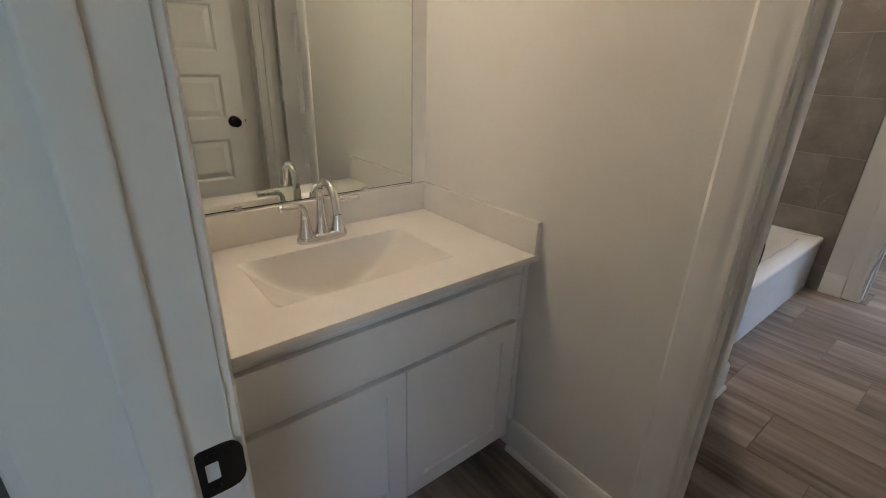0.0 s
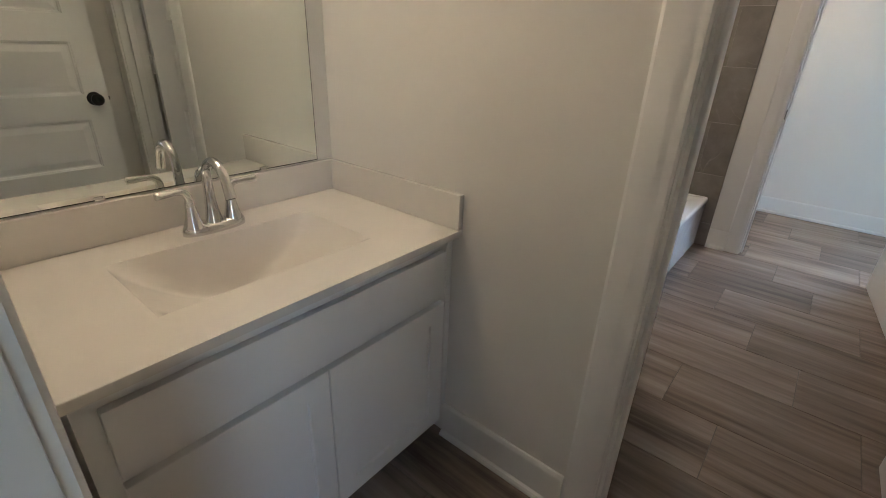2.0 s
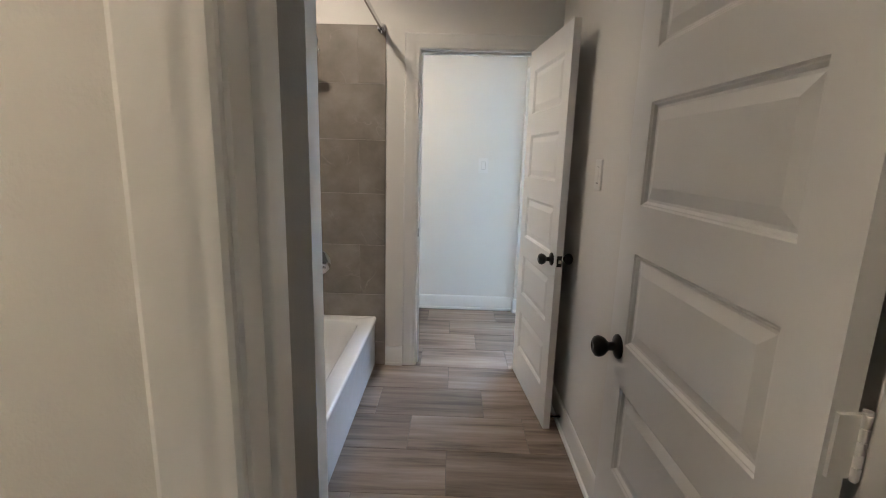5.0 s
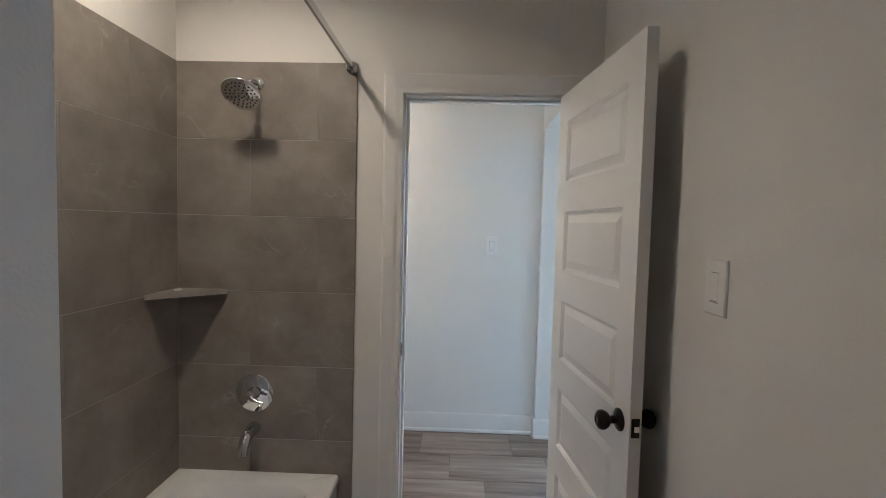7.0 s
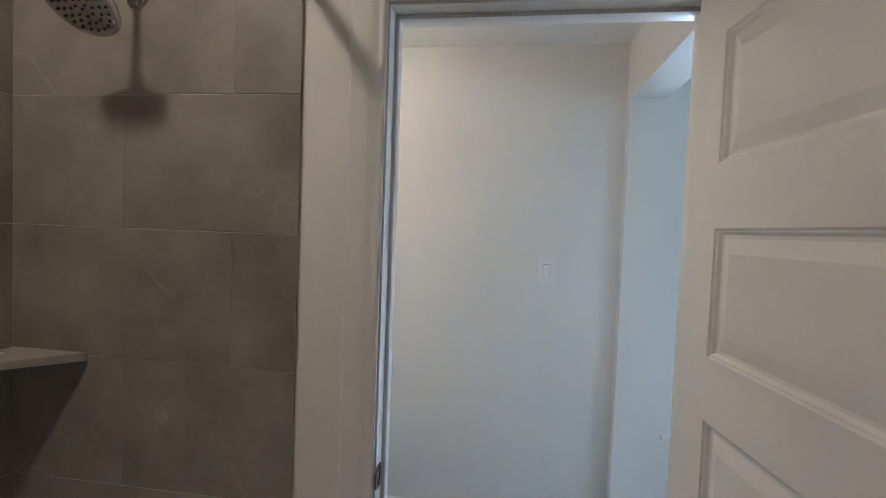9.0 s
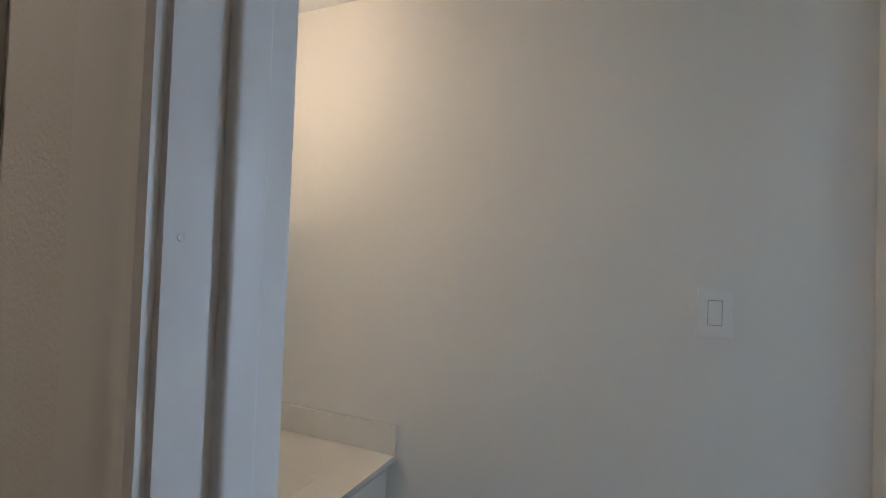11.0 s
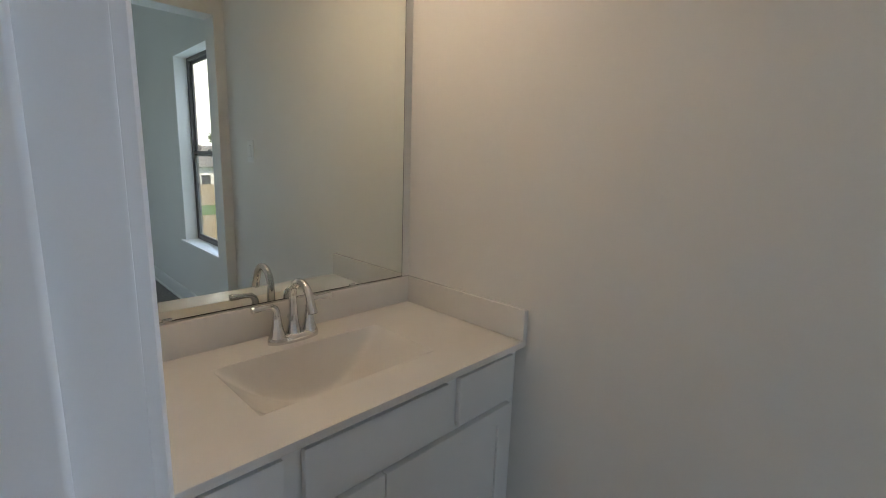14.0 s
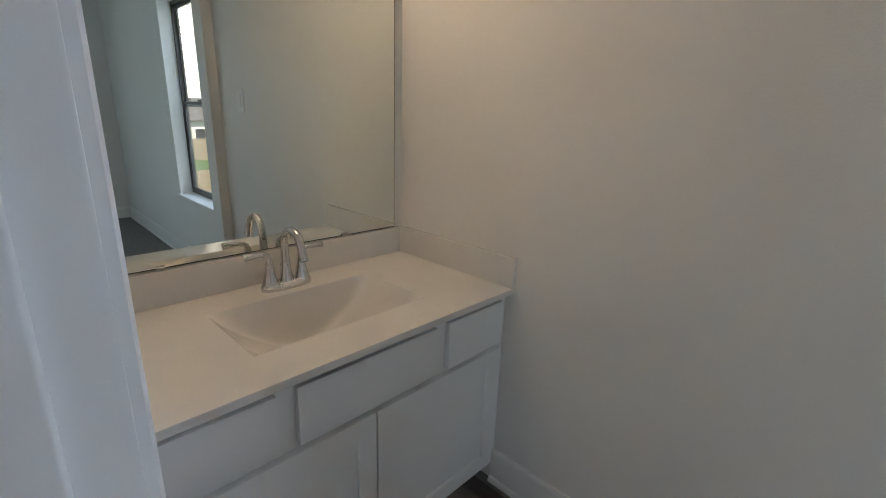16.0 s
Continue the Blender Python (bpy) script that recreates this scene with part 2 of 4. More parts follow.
def solid(name, bm, material, label, category, kind="", group="", smooth=40):
    return tagged(new(name, mesh_of(name, bm, material, smooth)), label, category, group, kind)


def loft(bm, loops, closed=True, cap0=False, cap1=False):
    rings = [[bm.verts.new(p) for p in loop] for loop in loops]
    n = len(rings[0])
    for a, b in zip(rings, rings[1:]):
        for i in range(n if closed else n - 1):
            j = (i + 1) % n
            bm.faces.new((a[i], a[j], b[j], b[i]))
    if cap0:
        bm.faces.new(list(reversed(rings[0])))
    if cap1:
        bm.faces.new(rings[-1])
    return rings


def lathe(bm, profile, m=None, n=28):
    """Turn (radius, height) pairs about z, then move by m."""
    m = m or Matrix()
    loops = [[m @ Vector((r * math.cos(2 * math.pi * i / n), r * math.sin(2 * math.pi * i / n), z)) for i in range(n)] for r, z in profile]
    loft(bm, loops, True, True, True)
    return bm


def tube(bm, points, radii, n=16, squash=1.0):
    """A pipe through points with a radius at each."""
    pts = [Vector(p) for p in points]
    if not isinstance(radii, (list, tuple)):
        radii = [radii] * len(pts)
    loops, side = [], None
    for i, p in enumerate(pts):
        d = (pts[min(i + 1, len(pts) - 1)] - pts[max(i - 1, 0)]).normalized()
        if side is None:
            side = d.orthogonal().normalized()
        side = (side - d * side.dot(d)).normalized()
        up = d.cross(side)
        loops.append([p + radii[i] * (math.cos(2 * math.pi * k / n) * side + squash * math.sin(2 * math.pi * k / n) * up) for k in range(n)])
    loft(bm, loops, True, True, True)
    return bm


def arc(centre, a, b, r, t0, t1, n):
    """Points of an arc in the plane of the unit vectors a and b."""
    c, a, b = Vector(centre), Vector(a), Vector(b)
    return [c + r * (math.cos(t0 + (t1 - t0) * i / n) * a + math.sin(t0 + (t1 - t0) * i / n) * b) for i in range(n + 1)]


def rounded(x0, x1, y0, y1, r, z, n=6):
    pts = []
    for cx, cy, s in ((x1 - r, y1 - r, 0), (x0 + r, y1 - r, 1), (x0 + r, y0 + r, 2), (x1 - r, y0 + r, 3)):
        for i in range(n + 1):
            a = math.pi / 2 * (s + i / n)
            pts.append(Vector((cx + r * math.cos(a), cy + r * math.sin(a), z)))
    return pts


# ---- the large structure ----
def wall_along_y(name, x0, x1, ya, yb, holes=(), z1=HIGH, label="painted drywall wall with light orange-peel texture"):
    """A wall with its length along y; holes are (y0, y1, z0, z1)."""
    bm, y = bmesh.new(), ya
    for h0, h1, b, t in sorted(holes):
        box(bm, x0, x1, y, h0, -0.05, z1)
        box(bm, x0, x1, h0, h1, t, z1)
        if b > 0:
            box(bm, x0, x1, h0, h1, -0.05, b)
        y = h1
    box(bm, x0, x1, y, yb, -0.05, z1)
    return solid(name, bm, PAINT, label, "wall", "structure", smooth=0)


def wall_along_x(name, y0, y1, xa, xb, holes=(), z1=HIGH, label="painted drywall wall with light orange-peel texture"):
    bm, x = bmesh.new(), xa
    for h0, h1, b, t in sorted(holes):
        box(bm, x, h0, y0, y1, -0.05, z1)
        box(bm, h0, h1, y0, y1, t, z1)
        if b > 0:
            box(bm, h0, h1, y0, y1, -0.05, b)
        x = h1
    box(bm, x, xb, y0, y1, -0.05, z1)
    return solid(name, bm, PAINT, label, "wall", "structure", smooth=0)


L = 0.019  # thickness of a door jamb's liner
wall_along_y("wall_entry", XW - 0.145, XW, YS, YN, [(D1[0] - L, D1[1] + L, 0, HEAD + L)])
wall_along_y("wall_vanity_bath", XE, XT, YS, YN, [(D2[0] - L, D2[1] + L, 0, HEAD + L)])
wall_along_y("wall_bath_vanity", XB0, XB1, YS, YN, [(D3[0] - L, D3[1] + L, 0, HEAD + L)])
wall_along_x("wall_north", YN, YN + 0.12, XW - 0.145, XF + 0.14)
wall_along_x("wall_south", YS - 0.115, YS, XW - 0.145, XB1)
wall_along_x("wall_south_opening", YS3, YS2, XB1, XF, [(3.70, 4.665, 0, 2.175)])
WIN = (-1.68, -0.82, 0.575, 2.093)
wall_along_y("wall_east", XF, XF + 0.14, -3.95, YN, [WIN])
wall_along_y("wall_tub_end", 1.84, TUB_W - 0.012, 0.468, YN)
wall_along_x("wall_tub_back", TILE_Y + 0.010, YN, TUB_W - 0.012, XB0)
# the bedrooms at both ends, closed around the view
wall_along_y("wall_bedroom_west", -3.72, -3.6, -2.4, 2.6)
# unseen window opening, made for the first bedroom's fill lamp
wall_along_x("wall_bedroom_south", -2.52, -2.4, -3.72, XW - 0.145, [(-2.45, -1.05, 0.55, 2.05)])
wall_along_x("wall_bedroom_north", 2.6, 2.72, -3.72, XW - 0.145)
wall_along_y("wall_bedroom_east_south", XW - 0.145, XW, -2.52, YS - 0.115)
wall_along_y("wall_bedroom_east_north", XW - 0.145, XW, YN + 0.12, 2.72)
# unseen window opening, made for bedroom two's added lamp
wall_along_x("wall_bedroom_two_south", -3.95, -3.83, 0.6, XF, [(1.4, 3.0, 0.62, 2.06)])
wall_along_y("wall_bedroom_two_west", 0.6, 0.72, -3.83, YS - 0.115)
wall_along_x("wall_bedroom_two_north", YS3, YS - 0.115, 0.72, XB1)
bm = bmesh.new()
box(bm, -3.72, XF + 0.14, -3.95, 2.72, HIGH, HIGH + 0.12)
solid("ceiling", bm, CEILING_PAINT, "flat white painted ceiling over bath and bedrooms", "ceiling", "structure", smooth=0)
for xa, xb, ya in ((XW, XE, YS), (XB1, XF, YS2)):
    bm = bmesh.new()
    box(bm, xa, xb, ya, YN, CEIL, CEIL + 0.10)
    solid("ceiling_vanity", bm, CEILING_PAINT, "lower flat white painted ceiling over a vanity", "ceiling", "structure", smooth=0)
bm = bmesh.new()
box(bm, XW - 0.06, XF, YS3 + 0.04, YN, -0.06, -0.0035)
floor = solid("floor", bm, GROUT, "wood-look grey-brown porcelain tile floor with thin grout joints", "floor", "structure", smooth=0)
bm = bmesh.new()
box(bm, -3.72, XW - 0.06, -2.52, 2.72, -0.06, 0.004)
solid("floor_bedroom", bm, CARPET, "grey bedroom carpet", "floor", "structure", smooth=0)
bm = bmesh.new()
box(bm, 0.6, XF, -3.95, YS3 + 0.04, -0.06, 0.006)
solid("floor_bedroom_two", bm, CARPET, "grey carpet of the room with the window", "floor", "structure", smooth=0)


# ---- trim ----
CASE = [(0.0, 0.0), (0.0, 0.008), (0.005, 0.0115), (0.014, 0.0120), (0.018, 0.0108), (0.026, 0.0114), (0.034, 0.0138), (0.042, 0.0142), (0.080, 0.0120), (0.088, 0.007), (0.090, 0.0)]


def casing(x, out, y0, y1, zt):
    """A mitred door casing on the wall face x; out is +1 or -1 along x."""
    bm = bmesh.new()
    loops = []
    for y, z, sy, sz in ((y0, 0.0, -1, 0), (y0, zt, -1, 1), (y1, zt, 1, 1), (y1, 0.0, 1, 0)):
        loops.append([Vector((x + out * w, y + sy * u, z + sz * u)) for u, w in CASE])
    loft(bm, loops, True, True, True)
    return solid("door_casing", bm, TRIM, "white enamelled door casing with a beaded inner edge", "door casing", "structure", "door casings", smooth=25)


def jamb(x0, x1, y0, y1, zt, stop0, stop1):
    """Liner and stop of a doorway; stop0..stop1 is the stop's extent along x."""
    bm = bmesh.new()
    box(bm, x0, x1, y0 - L, y0, 0, zt + L, 0.0025)
    box(bm, x0, x1, y1, y1 + L, 0, zt + L, 0.0025)
    box(bm, x0, x1, y0, y1, zt, zt + L, 0.0025)
    s = 0.011
    for ya, yb in ((y0, y0 + s), (y1 - s, y1)):
        post = bmesh.new()
        box(post, stop0, stop1, ya, yb, 0, zt - s)
        inner = yb if ya == y0 else ya
        long = [e for e in post.edges if all(abs(v.co.y - inner) < 1e-6 for v in e.verts) and abs(e.verts[0].co.z - e.verts[1].co.z) > 1]
        bmesh.ops.bevel(post, geom=long, offset=0.0045, segments=5, profile=0.5, affect="EDGES")
        me = bpy.data.meshes.new("stop")
        post.to_mesh(me)
        post.free()
        bm.from_mesh(me)
        bpy.data.meshes.remove(me)
    box(bm, stop0, stop1, y0, y1, zt - s, zt, 0.0025)
    return solid("door_jamb", bm, TRIM, "white enamelled door jamb with a stop", "door jamb", "structure", "door jambs", smooth=25)


R = 0.006
for x, out, d in ((XW, 1, D1), (XW - 0.145, -1, D1), (XE, -1, D2), (XT, 1, D2), (XB0, -1, D3), (XB1, 1, D3)):
    casing(x, out, d[0] - R, d[1] + R, HEAD + R)
jamb(XW - 0.145, XW, *D1, HEAD, XW - 0.074, XW - 0.040)
jamb(XE, XT, *D2, HEAD, XT - 0.074, XT - 0.040)
far_jamb = jamb(XB0, XB1, *D3, HEAD, XB0 + 0.046, XB0 + 0.081)
bm = bmesh.new()
lathe(bm, [(0.0032, -0.0005), (0.0028, 0.0008), (0.0020, 0.0004), (0.0, 0.0003)], Matrix.Translation((3.503, D3[1], 1.481)) @ Matrix.Rotation(radians(90), 4, "X"), 14)
part("nail_head", bm, TRIM, far_jamb, "painted-over nail head")

BASE = [(0.0, 0.0), (0.014, 0.0), (0.026, 0.0), (0.026, 0.010), (0.022, 0.018), (0.015, 0.021), (0.014, 0.022), (0.014, 0.118), (0.011, 0.126), (0.006, 0.132), (0.0, 0.132)]


def baseboard(a, b, nx, ny):
    """From a to b on the floor; (nx, ny) points into the room."""
    bm = bmesh.new()
    loft(bm, [[Vector((p[0] + nx * u, p[1] + ny * u, z)) for u, z in BASE] for p in (a, b)], True, True, True)
    return solid("baseboard", bm, TRIM, "white baseboard with a small shoe moulding", "baseboard", "structure", "baseboards", smooth=25)


C = R + 0.090
for a, b, nx, ny in (
    ((XE, 0.792), (XE, D2[1] + C), -1, 0), ((XE, D2[0] - C), (XE, YS), -1, 0), ((XW, YS), (XE, YS), 0, 1),
    ((XT, YS), (3.49, YS), 0, 1), ((XT, D2[1] + C), (XT, YN), 1, 0), ((1.84, 0.468), (1.943, 0.468), 0, -1),
    ((1.84, 0.468), (1.84, YN), -1, 0), ((XB0, 0.495), (XB0, D3[1] + C), -1, 0),
    ((XF, 0.798), (XF, YS2), -1, 0), ((4.665, YS2), (XF, YS2), 0, 1), ((4.665, YS3), (4.665, YS2 + 0.014), -1, 0),
    ((XB1, D3[1] + C), (XB1, FRONT), 1, 0), ((XF, YS3), (XF, -3.83), -1, 0), ((0.72, -3.83), (XF, -3.83), 0, 1)):
    baseboard(a, b, nx, ny)


# ---- doors ----
def knob(parent, x, y, z, out):
    """A round knob on its rosette; out is the way (+1 or -1) along y."""
    m = Matrix.Translation((x, y, z)) @ Matrix.Rotation(radians(-90 * out), 4, "X")
    bm = bmesh.new()
    lathe(bm, [(0.0335, 0.0), (0.0335, 0.003), (0.031, 0.006), (0.018, 0.010), (0.0125, 0.013), (0.0115, 0.026), (0.014, 0.031), (0.022, 0.037),
               (0.0275, 0.046), (0.0290, 0.055), (0.0265, 0.063), (0.018, 0.069), (0.011, 0.0705), (0.0095, 0.0695), (0.0005, 0.0695)], m)
    return part("door_knob", bm, BRONZE, parent, "round oil-rubbed bronze knob on a rosette")


def door_leaf(name, width, m, label):
    """A five-panel door: pin at the origin, leaf along +x, faces at y = 0.006 and 0.041."""
    t0, t1, z0, z1 = 0.0065, 0.0415, 0.012, 2.042
    x0, x1 = 0.006, 0.006 + width
    door = thing(name, label, "door", "five-panel doors", m)
    stile, top, rail, low = 0.100, 0.120, 0.121, 0.201
    ph = (z1 - z0 - top - low - 4 * rail) / 5
    bm = bmesh.new()
    box(bm, x0, x0 + stile, t0, t1, z0, z1)
    box(bm, x1 - stile, x1, t0, t1, z0, z1)
    box(bm, x0 + stile, x1 - stile, t0, t1, z0, z0 + low)
    box(bm, x0 + stile, x1 - stile, t0, t1, z1 - top, z1)
    for i in range(1, 5):
        zb = z0 + low + i * ph + (i - 1) * rail
        box(bm, x0 + stile, x1 - stile, t0, t1, zb, zb + rail)
    part("leaf_frame", bm, DOOR_PAINT, door, smooth=0)
    for i in range(5):
        zb = z0 + low + i * (ph + rail)
        bm = bmesh.new()
        for face, way in ((t0, 1), (t1, -1)):
            loops = []
            for inset, depth in ((0.0, 0.0), (0.004, 0.004), (0.0065, 0.0045), (0.012, 0.011), (0.018, 0.0115), (0.046, 0.0035)):
                a, b, c, d, y = x0 + stile + inset, x1 - stile - inset, zb + inset, zb + ph - inset, face + way * depth
                loops.append([Vector((a, y, c)), Vector((b, y, c)), Vector((b, y, d)), Vector((a, y, d))])
            loft(bm, loops, True, False, True)
        part("panel", bm, DOOR_PAINT, door, smooth=0)
    kx = x1 - 0.062
    knob(door, kx, t0, 0.925, -1)
    knob(door, kx, t1, 0.925, 1)
    bm = bmesh.new()
    box(bm, x1 - 0.002, x1 + 0.0018, 0.0115, 0.0365, 0.897, 0.953, 0.0015)
    latch = part("latch_plate", bm, BRONZE, door, "dark bronze latch plate in the door edge")
    bm = bmesh.new()
    box(bm, x1, x1 + 0.010, 0.017, 0.031, 0.916, 0.934, 0.003)
    part("latch_bolt", bm, CHROME, latch)
    for zh in (0.24, 1.075, 1.80):
        bm = bmesh.new()
        knuckles = [(0.0, -0.049), (0.004, -0.048), (0.0062, -0.0445)]
        for k in (-0.0267, -0.0089, 0.0089, 0.0267):
            knuckles += [(0.0062, k - 0.0008), (0.0049, k - 0.0003), (0.0049, k + 0.0003), (0.0062, k + 0.0008)]
        knuckles += [(0.0062, 0.0445), (0.0045, 0.046), (0.0064, 0.047), (0.0055, 0.0495), (0.0, 0.050)]
        lathe(bm, knuckles, Matrix.Translation((0, 0, zh)), 14)
        box(bm, 0.0, 0.0065, 0.001, 0.034, zh - 0.044, zh + 0.044)
        part("hinge", bm, TRIM, door, "hinge painted over in white")
    return door


DOOR_LABEL = "open white five-panel door, bronze knobs"
# the pins stand proud of the jambs on the side to which each door opens; leaves along +x of their own frame
door_leaf("door_entry", 0.772, pose(XW + 0.012, D1[0] + 0.0, 0, 0, 0, 0.5), DOOR_LABEL + ", beside the vanity")
door_leaf("door_bath", 0.708, pose(XT + 0.011, D2[0] + 0.0, 0, 0, 0, 1.2), DOOR_LABEL + ", along the side wall")
far = door_leaf("door_bath_far", 0.708, Matrix(), DOOR_LABEL + ", opposite the tub")
# hinged the other way round: turned over end for end about the vertical
far.matrix_basis = pose(XB0 - 0.018, D3[0], 0, 0, 0, 180 + 6.0) @ Matrix.Diagonal((1, -1, 1, 1))


def strike(x, y, z, out):
    """A strike plate let into a jamb that faces out along y."""
    st = thing("strike_plate", "dark bronze strike plate screwed to the door jamb", "strike plate", "strike plates")
    bm = bmesh.new()
    ya, yb = y, y + out * 0.0016
    half = [(0.026, 0), (0.026, 0.015), (0.0235, 0.0225), (0.018, 0.0275), (0.010, 0.0290), (-0.012, 0.0290), (-0.0155, 0.0265), (-0.016, 0.022)]
    inner = [(0.003, 0), (0.003, 0.006), (0.003, 0.0085), (0.003, 0.0105), (0.0015, 0.0115), (-0.008, 0.0115), (-0.009, 0.0110), (-0.009, 0.009)]
    outer = half + [(u, -v) for u, v in half[:0:-1]]
    hole = inner + [(u, -v) for u, v in inner[:0:-1]]
    loft(bm, [[Vector((x + u, yy, z + v)) for u, v in ring] for yy, ring in ((ya, outer), (yb, outer), (yb, hole), (ya, hole))])
    part("plate", bm, BRONZE, st)
    for dz in (-0.020, 0.020):
        bm = bmesh.new()
        lathe(bm, [(0.0042, 0.0), (0.0042, 0.0012), (0.002, 0.0018), (0.0, 0.0018)], Matrix.Translation((x - 0.002, yb, z + dz)) @ Matrix.Rotation(radians(-90 * out), 4, "X"), 12)
        part("screw", bm, BRONZE, st)
    return st


strike(XW - 0.020, D1[1], 0.925, -1)
s = strike(0.0, 0.0, 0.925, -1)
s.matrix_basis = pose(XB0 + 0.020, D3[1], 0) @ Matrix.Diagonal((-1, 1, 1, 1))
s = strike(0.0, 0.0, 0.925, -1)
s.matrix_basis = pose(XT - 0.020, D2[1], 0)
bm = bmesh.new()
tube(bm, [(2.80, YS + 0.014, 0.062), (2.80, YS + 0.030, 0.062), (2.80, YS + 0.068, 0.062)], 0.004, 10)
stop = thing("door_stop", "small dark door stop screwed into the baseboard", "door stop")
part("rod", bm, BRONZE, stop)
bm = bmesh.new()
lathe(bm, [(0.0, 0), (0.009, 0.0), (0.010, 0.008), (0.007, 0.012), (0.0, 0.012)], Matrix.Translation((2.80, YS + 0.066, 0.062)) @ Matrix.Rotation(radians(-90), 4, "X"), 14)
part("tip", bm, NOZZLE, stop)


# ---- vanities ----
def shaker(parent, x0, x1, z0, z1, y):
    """A cabinet door whose back lies at y; it faces -y."""
    bm = bmesh.new()
    t, w, e = 0.019, 0.057, 0.0015
    loops = []
    for i, yy in ((0, y), (0, y - t + e), (e, y - t), (w - e, y - t), (w, y - t + e), (w, y)):
        loops.append([Vector((a, yy, c)) for a, c in ((x0 + i, z0 + i), (x1 - i, z0 + i), (x1 - i, z1 - i), (x0 + i, z1 - i))])
    loft(bm, loops + loops[:1])
    bmesh.ops.remove_doubles(bm, verts=bm.verts, dist=1e-6)
    door = part("cabinet_door", bm, CABINET, parent, "white shaker cabinet door", smooth=30)
    bm = bmesh.new()
    box(bm, x0 + w - 0.004, x1 - w + 0.004, y - 0.010, y - 0.003, z0 + w - 0.004, z1 - w + 0.004)
    part("door_panel", bm, CABINET, door, smooth=0)


def slab(parent, x0, x1, z0, z1, y, name="drawer_front"):
    bm = bmesh.new()
    box(bm, x0, x1, y - 0.019, y, z0, z1, 0.004)
    part(name, bm, CABINET, parent, smooth=30)


def countertop(x0, x1, sx0, sx1, label):
    """Cultured-marble top with its integral basin, a back and a side splash."""
    top = thing("sink_countertop", label, "countertop", "sink countertops")
    y0, y1, zt, th = FRONT, YN - 0.001, COUNTER, 0.020
    by0, by1 = 0.893, 1.186
    bm = bmesh.new()
    xs, ys = [x0, sx0, sx1, x1], [y0, by0, by1, y1]
    v = {(i, j): bm.verts.new((xs[i], ys[j], zt)) for i in range(4) for j in range(4)}
    for i in range(3):
        for j in range(3):
            if (i, j) != (1, 1):
                bm.faces.new((v[i, j], v[i + 1, j], v[i + 1, j + 1], v[i, j + 1]))
    ring = [(0, 0), (1, 0), (2, 0), (3, 0), (3, 1), (3, 2), (3, 3), (2, 3), (1, 3), (0, 3), (0, 2), (0, 1)]
    low = {k: bm.verts.new((v[k].co.x, v[k].co.y, zt - th)) for k in ring}
    for a, b in zip(ring, ring[1:] + ring[:1]):
        bm.faces.new((v[a], v[b], low[b], low[a]))
    front = [e for e in bm.edges if abs(e.verts[0].co.y - y0) < 1e-5 and abs(e.verts[1].co.y - y0) < 1e-5 and abs(e.verts[0].co.z - e.verts[1].co.z) < 1e-5 and e.verts[0].co.z > zt - 0.001]
    bmesh.ops.bevel(bm, geom=front, offset=0.003, segments=3, profile=0.5, affect="EDGES")
    part("slab", bm, MARBLE, top, smooth=50)
    bm = bmesh.new()
    nu, nv, depth = 48, 40, 0.150
    grid = []
    for j in range(nv + 1):
        row = []
        for i in range(nu + 1):
            u, w = i / nu, j / nv
            a = 1 - abs(2 * u - 1) ** 1.75
            f = min(w / 0.26, 1.0), min((1 - w) / 0.22, 1.0)
            f = (1 - (1 - f[0]) ** 2.6) * (1 - (1 - f[1]) ** 2.6)
            e = min(min(u, 1 - u) * (sx1 - sx0), min(w, 1 - w) * (by1 - by0)) / 0.010
            e = min(e, 1.0)
            row.append(bm.verts.new((sx0 + u * (sx1 - sx0), by0 + w * (by1 - by0), zt - depth * a * f * (0.75 + 0.25 * e) - 0.001 * e)))
        grid.append(row)
    for j in range(nv):
        for i in range(nu):
            bm.faces.new((grid[j][i], grid[j][i + 1], grid[j + 1][i + 1], grid[j + 1][i]))
    part("basin", bm, MARBLE, top, "shallow sloping basin moulded into the top", smooth=80)
    cx, cy = (sx0 + sx1) / 2, by0 + 0.69 * (by1 - by0)
    # solid near-black disc; the open drain's shade is put into its colour
    bm = bmesh.new()
    lathe(bm, [(0.0, 0.0022), (0.0305, 0.0022), (0.0325, 0.0012), (0.033, -0.004)], Matrix.Translation((cx, cy, zt - depth + 0.004)), 28)
    drain = part("drain", bm, DARK, top, "near-black disc coloured as an open drain's shade, with chrome stopper")
    bm = bmesh.new()
    lathe(bm, [(0.0, 0.0055), (0.012, 0.0052), (0.022, 0.0042), (0.0255, 0.0026), (0.0255, 0.001)], Matrix.Translation((cx, cy, zt - depth + 0.004)), 28)
    part("stopper", bm, CHROME, drain, "chrome stopper")
    bm = bmesh.new()
    box(bm, x0, x1, YN - 0.020, YN - 0.001, zt + 0.0008, SPLASH, 0.0025)
    part("backsplash", bm, MARBLE, top)
    bm = bmesh.new()
    box(bm, x1 - 0.020, x1, FRONT, YN - 0.0205, zt + 0.0008, SPLASH, 0.0025)
    part("sidesplash", bm, MARBLE, top)
    return top


